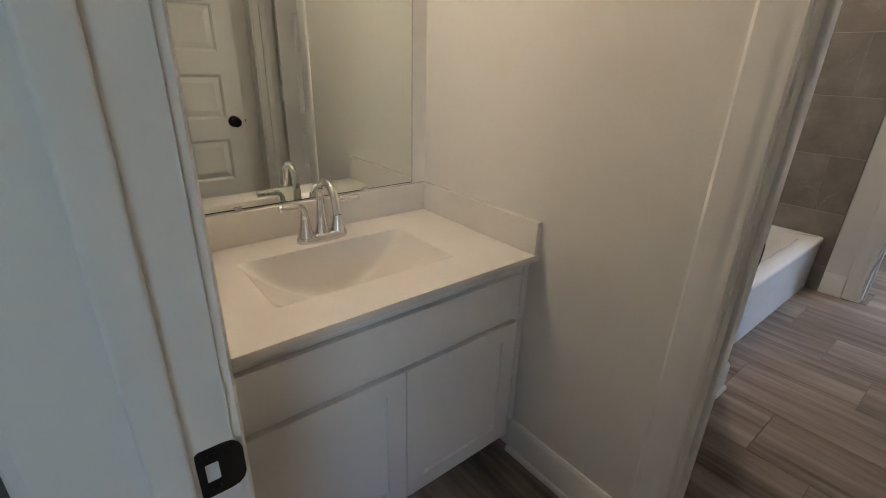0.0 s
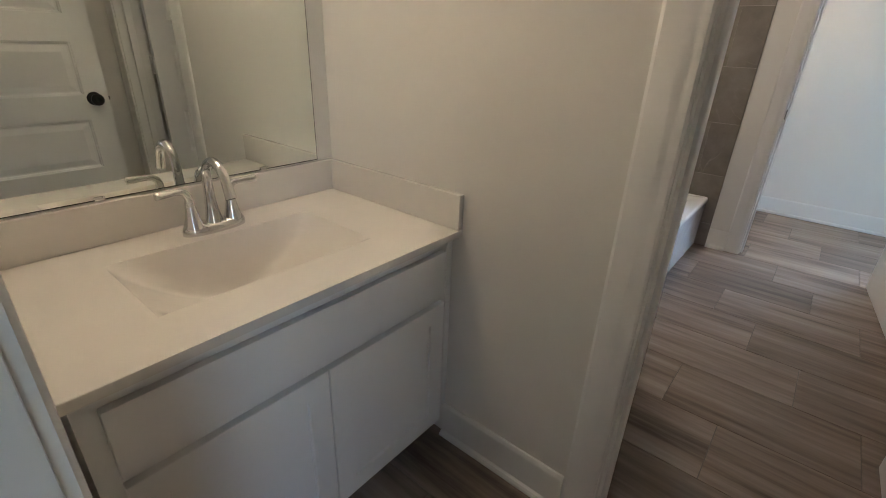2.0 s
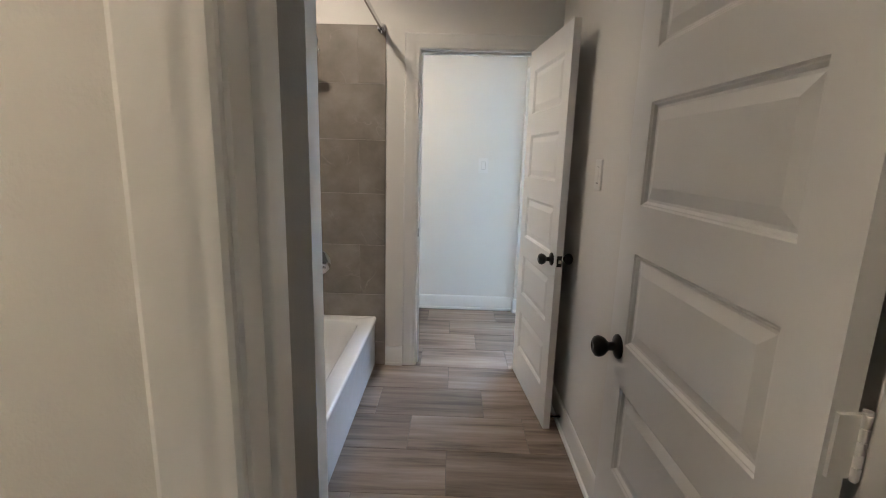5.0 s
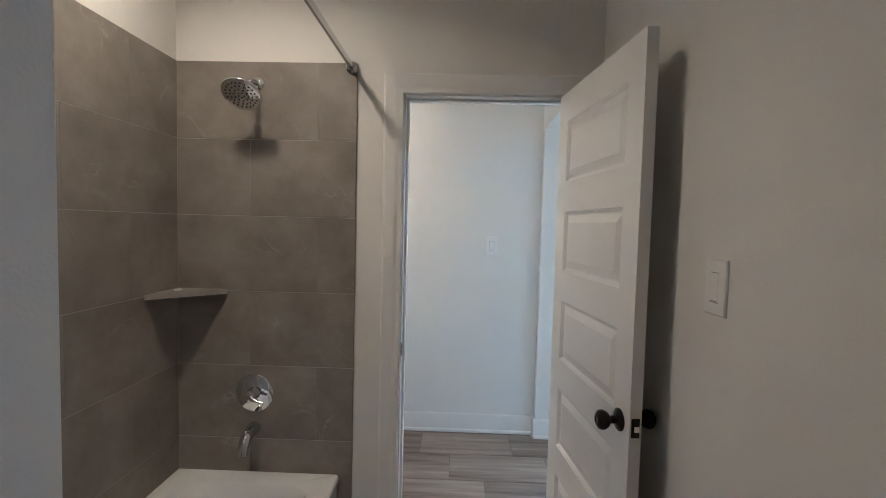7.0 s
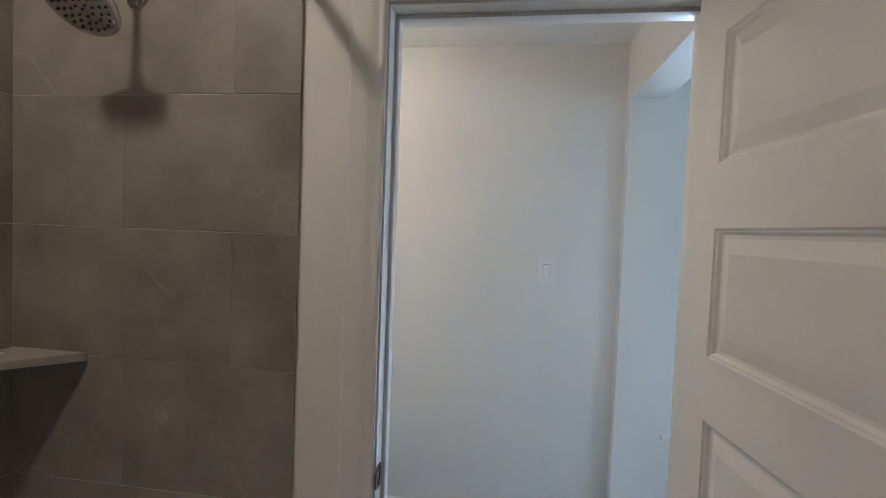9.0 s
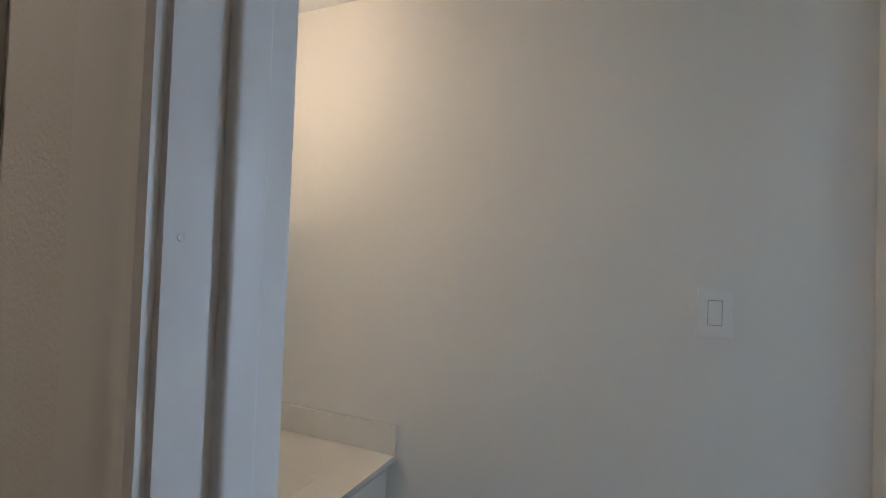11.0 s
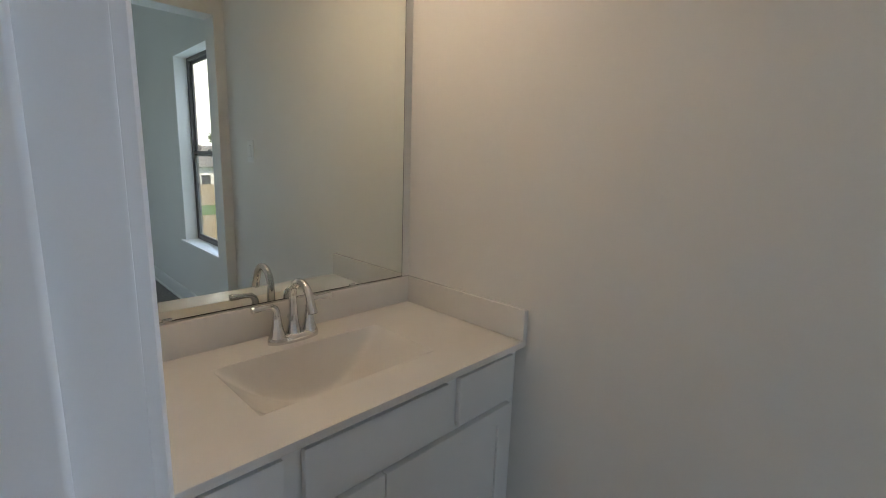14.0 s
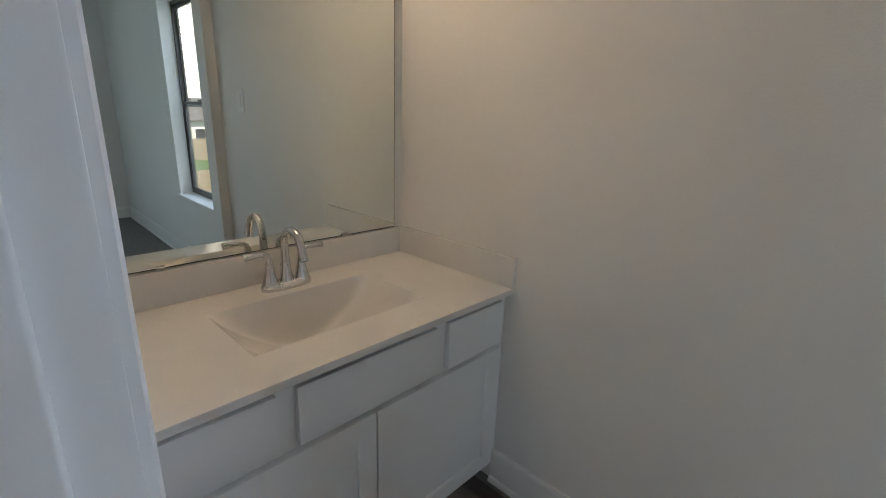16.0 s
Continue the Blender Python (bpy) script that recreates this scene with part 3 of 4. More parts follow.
def faucet(cx, cy, z):
    """Chrome centreset faucet: flared handle posts with levers, high arched spout."""
    fa = thing("faucet", "chrome two-handle bathroom faucet with arched spout on the vanity top", "faucet", "faucets")
    bm = bmesh.new()
    loops = []
    for k, zz in ((1.0, 0.0), (1.0, 0.008), (0.95, 0.016), (0.84, 0.021), (0.60, 0.024)):
        n = 36
        loops.append([Vector((cx + (0.052 + 0.030 * k) * (abs(math.cos(a)) ** 0.75) * (1 if math.cos(a) >= 0 else -1), cy + 0.030 * k * math.sin(a), z + zz)) for a in (2 * math.pi * i / n for i in range(n))])
    loft(bm, loops, True, True, True)
    part("base_plate", bm, CHROME, fa, smooth=60)
    for s in (-1, 1):
        bm = bmesh.new()
        lathe(bm, [(0.0255, 0.014), (0.0250, 0.020), (0.0215, 0.030), (0.0175, 0.044), (0.0145, 0.060), (0.0128, 0.074), (0.0122, 0.0752), (0.0122, 0.0764), (0.0126, 0.0776), (0.0112, 0.086), (0.0, 0.0865)], Matrix.Translation((cx + s * 0.052, cy, z)), 24)
        post = part("handle_post", bm, CHROME, fa, smooth=60)
        bm = bmesh.new()
        x = cx + s * 0.052
        tube(bm, [(x, cy, z + 0.082), (x, cy, z + 0.096), (x + s * 0.004, cy, z + 0.107), (x + s * 0.013, cy, z + 0.1145), (x + s * 0.026, cy - 0.001, z + 0.1165),
                  (x + s * 0.044, cy - 0.002, z + 0.1165), (x + s * 0.066, cy - 0.003, z + 0.1165), (x + s * 0.0735, cy - 0.004, z + 0.1165), (x + s * 0.0750, cy - 0.004, z + 0.1165)],
             [0.0110, 0.0105, 0.0098, 0.0088, 0.0076, 0.0082, 0.0102, 0.0106, 0.0092], 18)
        part("lever", bm, CHROME, post, smooth=60)
    bm = bmesh.new()
    pts = [Vector((cx, cy, z + 0.016)), Vector((cx, cy, z + 0.030)), Vector((cx, cy, z + 0.055)), Vector((cx, cy, z + 0.090)), Vector((cx, cy, z + 0.122))]
    pts += arc((cx, cy - 0.052, z + 0.137), (0, 1, 0), (0, 0, 1), 0.052, 0.0, radians(158), 18)
    tip = pts[-1]
    pts += [tip + Vector((0, -0.375, -0.927)) * d for d in (0.018, 0.040, 0.050)]
    rad = [0.0235, 0.0210, 0.0160, 0.0130, 0.0122] + [0.0118] * 19 + [0.0120, 0.0130, 0.0132]
    tube(bm, pts, rad, 22)
    spout = part("spout", bm, CHROME, fa, smooth=60)
    bm = bmesh.new()
    lathe(bm, [(0.0, -0.001), (0.0095, -0.001), (0.0095, 0.003), (0.0, 0.003)], Matrix.Translation(pts[-1]) @ Matrix.Rotation(radians(-22), 4, "X"), 18)
    part("aerator", bm, NOZZLE, spout, "dark aerator in the spout's mouth")
    bm = bmesh.new()
    tube(bm, [(cx, cy + 0.0265, z + 0.018), (cx, cy + 0.0265, z + 0.060)], 0.0028, 10)
    lathe(bm, [(0.0, 0), (0.005, 0.001), (0.006, 0.008), (0.004, 0.013), (0.0, 0.014)], Matrix.Translation((cx, cy + 0.0265, z + 0.058)), 14)
    part("lift_rod", bm, CHROME, fa)
    return fa


def wall_mirror(x0, x1, z0, z1, clips):
    mi = thing("wall_mirror", "frameless plate mirror clipped to the wall above the vanity", "mirror", "mirrors")
    bm = bmesh.new()
    box(bm, x0, x1, YN - 0.0065, YN - 0.0015, z0, z1)
    part("edge", bm, DARK, mi, "dark ground edge of the glass", smooth=0)
    bm = bmesh.new()
    bm.faces.new([bm.verts.new(p) for p in ((x0 + 0.002, YN - 0.0068, z0 + 0.0025), (x1 - 0.002, YN - 0.0068, z0 + 0.0025), (x1 - 0.002, YN - 0.0068, z1 - 0.002), (x0 + 0.002, YN - 0.0068, z1 - 0.002))])
    part("silvered_face", bm, MIRROR, mi, smooth=0)
    for x, z in clips:
        bm = bmesh.new()
        s = 1 if z < 1.4 else -1
        box(bm, x - 0.011, x + 0.011, YN - 0.0100, YN - 0.0072, z - 0.001 if s > 0 else z - 0.009, z + 0.009 if s > 0 else z + 0.001, 0.0012)
        part("clip", bm, CHROME, mi, "small mirror clip")
    return mi


def vanity_light(cx, z, bulb):
    """A bar with three bell shades, above a mirror."""
    li = thing("vanity_light", "three-light chrome bar with glowing frosted shades above the mirror", "wall light", "vanity lights")
    bm = bmesh.new()
    box(bm, cx - 0.28, cx + 0.28, YN - 0.026, YN - 0.001, z + 0.03, z + 0.11, 0.006)
    part("back_plate", bm, CHROME, li, smooth=30)
    for dx in (-0.20, 0.0, 0.20):
        bm = bmesh.new()
        tube(bm, [(cx + dx, YN - 0.024, z + 0.07), (cx + dx, YN - 0.120, z + 0.078), (cx + dx, YN - 0.152, z + 0.075), (cx + dx, YN - 0.160, z + 0.052)], 0.007, 12)
        part("arm", bm, CHROME, li)
        bm = bmesh.new()
        lathe(bm, [(0.022, 0.058), (0.030, 0.050), (0.042, 0.020), (0.050, -0.020), (0.058, -0.062), (0.055, -0.062), (0.047, -0.020), (0.039, 0.018), (0.027, 0.046), (0.020, 0.052)], Matrix.Translation((cx + dx, YN - 0.160, z)), 24)
        part("shade", bm, bulb, li, "frosted glass shade, lit")
    return li


def carcass(bm, x0, x1, fy):
    """An open-topped cabinet box with a recessed toe kick."""
    zt = COUNTER - 0.021
    box(bm, x0, x1, fy, fy + 0.019, 0.10, zt)
    box(bm, x0, x0 + 0.016, fy + 0.019, YN - 0.002, 0.10, zt)
    box(bm, x1 - 0.016, x1, fy + 0.019, YN - 0.002, 0.10, zt)
    box(bm, x0 + 0.016, x1 - 0.016, fy + 0.019, YN - 0.002, 0.10, 0.116)
    box(bm, x0, x1, fy + 0.065, YN - 0.002, 0.0, 0.10)


def vanity_a():
    x0, x1 = 0.030, XE - 0.001
    va = thing("vanity_cabinet", "white two-door shaker vanity cabinet under the sink with one false front", "vanity cabinet")
    fy = 0.794
    bm = bmesh.new()
    carcass(bm, x0 + 0.012, x1 - 0.026, fy)
    part("body", bm, CABINET, va, smooth=0)
    bm = bmesh.new()
    box(bm, x1 - 0.0245, x1 - 0.0005, fy - 0.002, fy + 0.019, 0.134, COUNTER - 0.021, 0.001)
    part("filler_strip", bm, CABINET, va, "narrow scribe strip against the wall", smooth=0)
    slab(va, 0.075, 0.898, 0.572, 0.720, fy, "false_front")
    shaker(va, 0.075, 0.482, 0.102, 0.556, fy)
    shaker(va, 0.486, 0.898, 0.102, 0.556, fy)
    countertop(x0, x1, 0.212, 0.728, "off-white cultured marble vanity top with moulded sink and splashes")
    faucet(0.483, 1.236, COUNTER)
    wall_mirror(0.075, 0.884, SPLASH + 0.004, 1.985, [(0.27, SPLASH + 0.004), (0.69, SPLASH + 0.004), (0.27, 1.985), (0.69, 1.985)])
    vanity_light(0.483, 2.235, BULB)


def vanity_b():
    x0, x1 = XB1 + 0.001, XF - 0.001
    va = thing("vanity_cabinet", "white vanity cabinet with two doors and three drawer fronts", "vanity cabinet")
    fy = 0.800
    bm = bmesh.new()
    carcass(bm, x0 + 0.006, x1 - 0.019, fy)
    part("body", bm, CABINET, va, smooth=0)
    bm = bmesh.new()
    box(bm, x1 - 0.0175, x1 - 0.0005, fy - 0.002, fy + 0.019, 0.134, COUNTER - 0.021, 0.001)
    part("filler_strip", bm, CABINET, va, "narrow scribe strip against the wall", smooth=0)
    slab(va, 3.665, 3.921, 0.583, 0.732, fy)
    slab(va, 3.967, 4.396, 0.583, 0.732, fy, "false_front")
    slab(va, 4.443, 4.692, 0.583, 0.732, fy)
    shaker(va, 3.680, 4.178, 0.102, 0.566, fy)
    shaker(va, 4.182, 4.690, 0.102, 0.566, fy)
    countertop(x0, x1, 3.925, 4.450, "wide off-white cultured marble vanity top with moulded sink and splashes")
    faucet(4.187, 1.246, COUNTER)
    # this plate stands a few millimetres off the wall at its east end
    mi = wall_mirror(3.640, 4.680, SPLASH + 0.004, 1.985, [(3.87, SPLASH + 0.004), (4.45, SPLASH + 0.004), (3.87, 1.985), (4.448, 1.985)])
    mi.matrix_basis = pose(3.640, YN, 0, 0, 0, -0.5) @ pose(-3.640, -YN, 0)
    vanity_light(4.187, 2.235, BULB_B)


vanity_a()
vanity_b()


# ---- tub and shower ----
def bathtub():
    tub = thing("bathtub", "white alcove bathtub with a plain apron, set against the tiled walls", "bathtub")
    x0, x1, y0, y1, h = TUB_W, TILE_X - 0.001, TUB_Y0, TUB_Y1 - 0.001, TUB_H
    bm = bmesh.new()
    n = 8
    loops = [rounded(x0, x1, y0 + 0.012, y1, 0.004, 0.0, n), rounded(x0, x1, y0 + 0.011, y1, 0.004, 0.06, n), rounded(x0, x1, y0 + 0.008, y1, 0.004, h - 0.055, n),
             rounded(x0, x1, y0 + 0.001, y1, 0.004, h - 0.030, n), rounded(x0, x1, y0, y1, 0.004, h - 0.014, n), rounded(x0, x1, y0 + 0.003, y1, 0.004, h - 0.004, n), rounded(x0, x1, y0 + 0.011, y1, 0.004, h, n)]
    ix0, ix1, iy0, iy1 = x0 + 0.085, x1 - 0.080, y0 + 0.088, y1 - 0.060
    for dx, dy, z, r in ((0.0, 0.0, h, 0.10), (0.006, 0.005, h - 0.003, 0.10), (0.013, 0.010, h - 0.012, 0.10), (0.035, 0.020, h - 0.10, 0.11), (0.075, 0.045, h - 0.24, 0.12), (0.11, 0.08, h - 0.285, 0.12), (0.18, 0.14, h - 0.295, 0.10)):
        loops.append(rounded(ix0 + dx, ix1 - dx, iy0 + dy, iy1 - dy, r, z, n))
    loft(bm, loops, True, False, True)
    part("shell", bm, ENAMEL, tub, smooth=60)
    bm = bmesh.new()
    lathe(bm, [(0.0, 0), (0.036, 0), (0.034, 0.006), (0.010, 0.008), (0.0, 0.008)], Matrix.Translation((x1 - 0.095, 0.94, h - 0.085)) @ Matrix.Rotation(radians(-90), 4, "Y"), 24)
    part("overflow_plate", bm, CHROME, tub, "round chrome overflow plate")
    return tub


bathtub()
SY = 0.944  # line of the shower fittings

head = thing("rain_shower", "round chrome rain shower head on a bent arm", "shower head")
bm = bmesh.new()
lathe(bm, [(0.0, 0.0), (0.028, 0.0), (0.029, 0.003), (0.022, 0.008), (0.012, 0.012), (0.0, 0.012)], Matrix.Translation((TILE_X - 0.001, 0.935, 2.085)) @ Matrix.Rotation(radians(-90), 4, "Y"), 24)
part("flange", bm, CHROME, head)
bm = bmesh.new()
tube(bm, [(TILE_X, 0.935, 2.085), (3.452, 0.935, 2.087), (3.418, 0.935, 2.080), (3.386, 0.935, 2.060), (3.358, 0.935, 2.033)], 0.0095, 14)
lathe(bm, [(0.0, -0.016), (0.010, -0.014), (0.016, -0.006), (0.016, 0.006), (0.010, 0.014), (0.0, 0.016)], Matrix.Translation((3.353, 0.935, 2.028)), 18)
part("arm", bm, CHROME, head)
HM = Matrix.Translation((3.331, 0.935, 2.001)) @ Matrix.Rotation(radians(36), 4, "Y") @ Matrix.Rotation(radians(180), 4, "X") @ Matrix.Scale(0.9, 4)
bm = bmesh.new()
lathe(bm, [(0.0, -0.034), (0.016, -0.032), (0.022, -0.022), (0.060, -0.012), (0.085, -0.004), (0.0885, 0.002), (0.087, 0.008), (0.082, 0.0105), (0.0, 0.0115)], HM, 48)
face = part("disc", bm, CHROME, head, smooth=50)
for ring, count in ((0.013, 5), (0.031, 10), (0.049, 16), (0.067, 22)):
    for i in range(count):
        a = 2 * math.pi * (i + 0.5 * (count % 4 == 0)) / count
        bm = bmesh.new()
        lathe(bm, [(0.0036, 0.0), (0.0034, 0.0022), (0.0018, 0.003)], HM @ Matrix.Translation((ring * math.cos(a), ring * math.sin(a), 0.0108)), 8)
        part("nozzle", bm, NOZZLE, face)

valve = thing("shower_valve", "round chrome shower valve plate with a lever handle", "shower valve")
VM = Matrix.Translation((TILE_X - 0.001, SY, 0.712)) @ Matrix.Rotation(radians(-90), 4, "Y")
bm = bmesh.new()
lathe(bm, [(0.0, 0.0), (0.086, 0.0), (0.086, 0.004), (0.080, 0.009), (0.045, 0.013), (0.0, 0.014)], VM, 40)
part("plate", bm, CHROME, valve, smooth=50)
bm = bmesh.new()
lathe(bm, [(0.030, 0.012), (0.028, 0.030), (0.024, 0.052), (0.020, 0.060), (0.0, 0.061)], VM, 28)
part("hub", bm, CHROME, valve, smooth=50)
bm = bmesh.new()
tube(bm, [(TILE_X - 0.050, SY, 0.712), (TILE_X - 0.062, SY - 0.018, 0.702), (TILE_X - 0.066, SY - 0.045, 0.692), (TILE_X - 0.066, SY - 0.066, 0.688)], [0.014, 0.011, 0.009, 0.008], 14)
part("lever", bm, CHROME, valve, smooth=50)

spout = thing("tub_spout", "chrome tub spout below the shower valve", "tub spout")
bm = bmesh.new()
tube(bm, [(TILE_X - 0.001, SY, 0.550), (3.455, SY, 0.550), (3.415, SY, 0.545), (3.385, SY, 0.530), (3.366, SY, 0.505), (3.358, SY, 0.480)], [0.030, 0.029, 0.027, 0.025, 0.022, 0.021], 22)
part("body", bm, CHROME, spout, smooth=50)
bm = bmesh.new()
lathe(bm, [(0.0, 0.0), (0.005, 0.0), (0.005, 0.012), (0.008, 0.014), (0.008, 0.020), (0.0, 0.022)], Matrix.Translation((3.395, SY, 0.556)), 14)
part("diverter_knob", bm, CHROME, spout)

rod = thing("shower_curtain_rod", "straight chrome shower curtain rod between the end walls", "curtain rod")
bm = bmesh.new()
tube(bm, [(TUB_W, 0.520, 2.162), (TILE_X, 0.520, 2.162)], 0.0125, 18)
part("rod", bm, CHROME, rod)
for x, s in ((TUB_W, 90), (TILE_X, -90)):
    bm = bmesh.new()
    lathe(bm, [(0.0, 0.0), (0.026, 0.0), (0.027, 0.006), (0.020, 0.012), (0.0165, 0.016), (0.0165, 0.030), (0.0, 0.030)], Matrix.Translation((x, 0.520, 2.162)) @ Matrix.Rotation(radians(s), 4, "Y"), 24)
    part("flange", bm, CHROME, rod)

bm = bmesh.new()
S = 0.226
loop = [(TILE_X, TILE_Y), (TILE_X, TILE_Y - S), (TILE_X - 0.010, TILE_Y - S), (TILE_X - S, TILE_Y - 0.010), (TILE_X - S, TILE_Y)]
loft(bm, [[Vector((x, y, z)) for x, y in loop] for z in (1.160, 1.180)], True, True, True)
bmesh.ops.bevel(bm, geom=[e for e in bm.edges if e.verts[0].co.z > 1.17 and e.verts[1].co.z > 1.17], offset=0.002, segments=2, affect="EDGES")
SHELF = surface("shelf_stone", (0.27, 0.245, 0.215), (0.33, 0.30, 0.265), 0.4, 6.0)
solid("corner_shelf", bm, SHELF, "triangular stone corner shelf let into the shower tile", "shelf", smooth=30)
bm = bmesh.new()
box(bm, 3.37, 3.405, 1.225, 1.245, 1.180, 1.189, 0.003)
solid("soap_bar", bm, PLASTIC, "small pale scrap lying on the corner shelf", "scrap", smooth=30)


# ---- switches and lamps ----
def switch(m, label="white rocker light switch on its wall plate"):
    """Plate in the local xz plane, facing -y."""
    sw = thing("light_switch", label, "light switch", "light switches", m)
    w, h = 0.0445, 0.0665
    bm = bmesh.new()
    loft(bm, [[Vector((x, y, z)) for x, z in ((-a, -b), (a, -b), (a, b), (-a, b))] for a, b, y in ((w, h, -0.0005), (w, h, -0.004), (w - 0.003, h - 0.003, -0.0062))], True, True, True)
    part("plate", bm, PLASTIC, sw, smooth=20)
    # grey block round the rocker, coloured with the shade of the gap
    bm = bmesh.new()
    box(bm, -0.0175, 0.0175, -0.0066, -0.004, -0.0345, 0.0345)
    part("gap", bm, GAP_GREY, sw, smooth=0)
    bm = bmesh.new()
    loft(bm, [[Vector((-0.0163, -0.006, -0.033)), Vector((0.0163, -0.006, -0.033)), Vector((0.0163, -0.006, 0.033)), Vector((-0.0163, -0.006, 0.033))],
              [Vector((-0.0155, -0.0105, -0.032)), Vector((0.0155, -0.0105, -0.032)), Vector((0.0155, -0.0070, 0.032)), Vector((-0.0155, -0.0070, 0.032))]], True, True, True)
    part("rocker", bm, PLASTIC, sw, smooth=20)
    for z in (-0.049, 0.049):
        bm = bmesh.new()
        lathe(bm, [(0.0032, 0.0), (0.0030, 0.0010), (0.0, 0.0012)], Matrix.Translation((0, -0.0061, z)) @ Matrix.Rotation(radians(90), 4, "X"), 12)
        part("screw", bm, PLASTIC, sw)
    return sw


switch(pose(XF, -0.203, 1.352, 0, 0, -90))


def slotted_plate(m):
    """A wall plate with a flush front: one slot above, two below, facing -y."""
    sw = thing("light_switch", "white wall plate with a flush dimmer front", "light switch", "light switches", m)
    w, h = 0.0425, 0.0655
    bm = bmesh.new()
    loft(bm, [[Vector((x, y, z)) for x, z in ((-a, -b), (a, -b), (a, b), (-a, b))] for a, b, y in ((w, h, -0.0005), (w, h, -0.005), (w - 0.003, h - 0.003, -0.0078))], True, True, True)
    part("plate", bm, PLASTIC, sw, smooth=20)
    bm = bmesh.new()
    box(bm, -0.0165, 0.0165, -0.0092, -0.0070, -0.0315, 0.0335, 0.0008)
    part("rocker", bm, PLASTIC, sw, smooth=20)
    for z in (-0.0325, -0.0360, 0.0345):
        bm = bmesh.new()
        box(bm, -0.0165, 0.0165, -0.0083, -0.0074, z - 0.0006, z + 0.0006)
        part("slot", bm, DARK, sw, "thin dark slot", smooth=0)
    for z in (-0.048, 0.048):
        bm = bmesh.new()
        lathe(bm, [(0.0032, 0.0), (0.0030, 0.0010), (0.0, 0.0012)], Matrix.Translation((0, -0.0077, z)) @ Matrix.Rotation(radians(90), 4, "X"), 12)
        part("screw", bm, PLASTIC, sw)
    return sw


slotted_plate(pose(2.560, YS, 1.358, 0, 0, 180))

CL = (2.718, 0.925)  # over the middle of the tub
fixture = thing("recessed_light", "round recessed ceiling light with a glowing lens above the tub", "ceiling light")
bm = bmesh.new()
lathe(bm, [(0.072, -0.0005), (0.092, -0.0005), (0.094, -0.003), (0.090, -0.006), (0.078, -0.007), (0.072, -0.004)], Matrix.Translation((CL[0], CL[1], HIGH)), 40)
part("trim_ring", bm, PLASTIC, fixture, "white trim ring")
bm = bmesh.new()
lathe(bm, [(0.071, -0.0005), (0.071, -0.0030), (0.060, -0.0050), (0.0, -0.0060)], Matrix.Translation((CL[0], CL[1], HIGH)), 40)
part("lens", bm, LENS, fixture, "glowing frosted lens")


# ---- window and the outside ----
def window():
    y0, y1, z0, z1 = WIN
    wi = thing("window_1", "bronze-framed single-hung window with drywall reveal and white sill", "window")
    wi["kind"] = "structure"
    xa, xb = XF + 0.095, XF + 0.138
    fr = 0.024
    bm = bmesh.new()
    for a, b, c, d in ((y0, y0 + fr, z0 + 0.02, z1), (y1 - fr, y1, z0 + 0.02, z1), (y0 + fr, y1 - fr, z0 + 0.02, z0 + 0.02 + fr), (y0 + fr, y1 - fr, z1 - fr, z1)):
        box(bm, xa, xb, a, b, c, d, 0.002)
    part("window_frame", bm, VINYL, wi, smooth=0)
    mid = 1.330
    for nm, c, d, xs in (("upper_sash", mid - 0.02, z1 - fr, xa + 0.024), ("lower_sash", z0 + 0.02 + fr, mid + 0.02, xa + 0.004)):
        bm = bmesh.new()
        ya, yb, w = y0 + fr, y1 - fr, 0.024
        for a, b, e, f in ((ya, ya + w, c, d), (yb - w, yb, c, d), (ya + w, yb - w, c, c + w), (ya + w, yb - w, d - w, d)):
            box(bm, xs, xs + 0.018, a, b, e, f, 0.002)
        sash = part(nm, bm, VINYL, wi, smooth=0)
        bm = bmesh.new()
        box(bm, xs + 0.008, xs + 0.011, ya + w - 0.003, yb - w + 0.003, c + w - 0.003, d - w + 0.003)
        pane = part("pane", bm, GLASS, sash, smooth=0)
        pane.visible_shadow = False
    bm = bmesh.new()
    box(bm, xa - 0.004, xa + 0.012, -1.27, -1.23, mid + 0.02, mid + 0.034, 0.003)
    part("sash_lock", bm, VINYL, wi)
    bm = bmesh.new()
    box(bm, XF - 0.030, XF + 0.138, y0 - 0.045, y1 + 0.045, z0 - 0.004, z0 + 0.018, 0.004)
    part("window_sill", bm, TRIM, wi, "white painted sill", smooth=30)


window()
GZ = -3.0
bm = bmesh.new()
box(bm, -400, 400, -400, 400, GZ - 0.2, GZ)
solid("ground", bm, GRASS, "mown green lawn reaching to the horizon", "lawn", "structure", smooth=0)


def fence(x0, x1, y, h):
    fe = thing("wooden_fence", "weathered wooden board fence behind the lawn", "fence", "fences")
    bm = bmesh.new()
    for z in (0.35, h - 0.35):
        box(bm, x0, x1, y - 0.06, y - 0.015, GZ + z, GZ + z + 0.09)
    part("rail", bm, FENCE, fe, smooth=0)
    x, first = x0, None
    while x < x1:
        if first is None:
            bm = bmesh.new()
            box(bm, 0, 0.138, 0, 0.018, 0, h)
            first = part("board", bm, FENCE, fe, smooth=0)
            ob = first
        else:
            ob = new("board", first.data)
            ob.parent = fe
        ob.matrix_basis = pose(x, y - 0.015, GZ + 0.02 * random.random())
        x += 0.145
    return fe


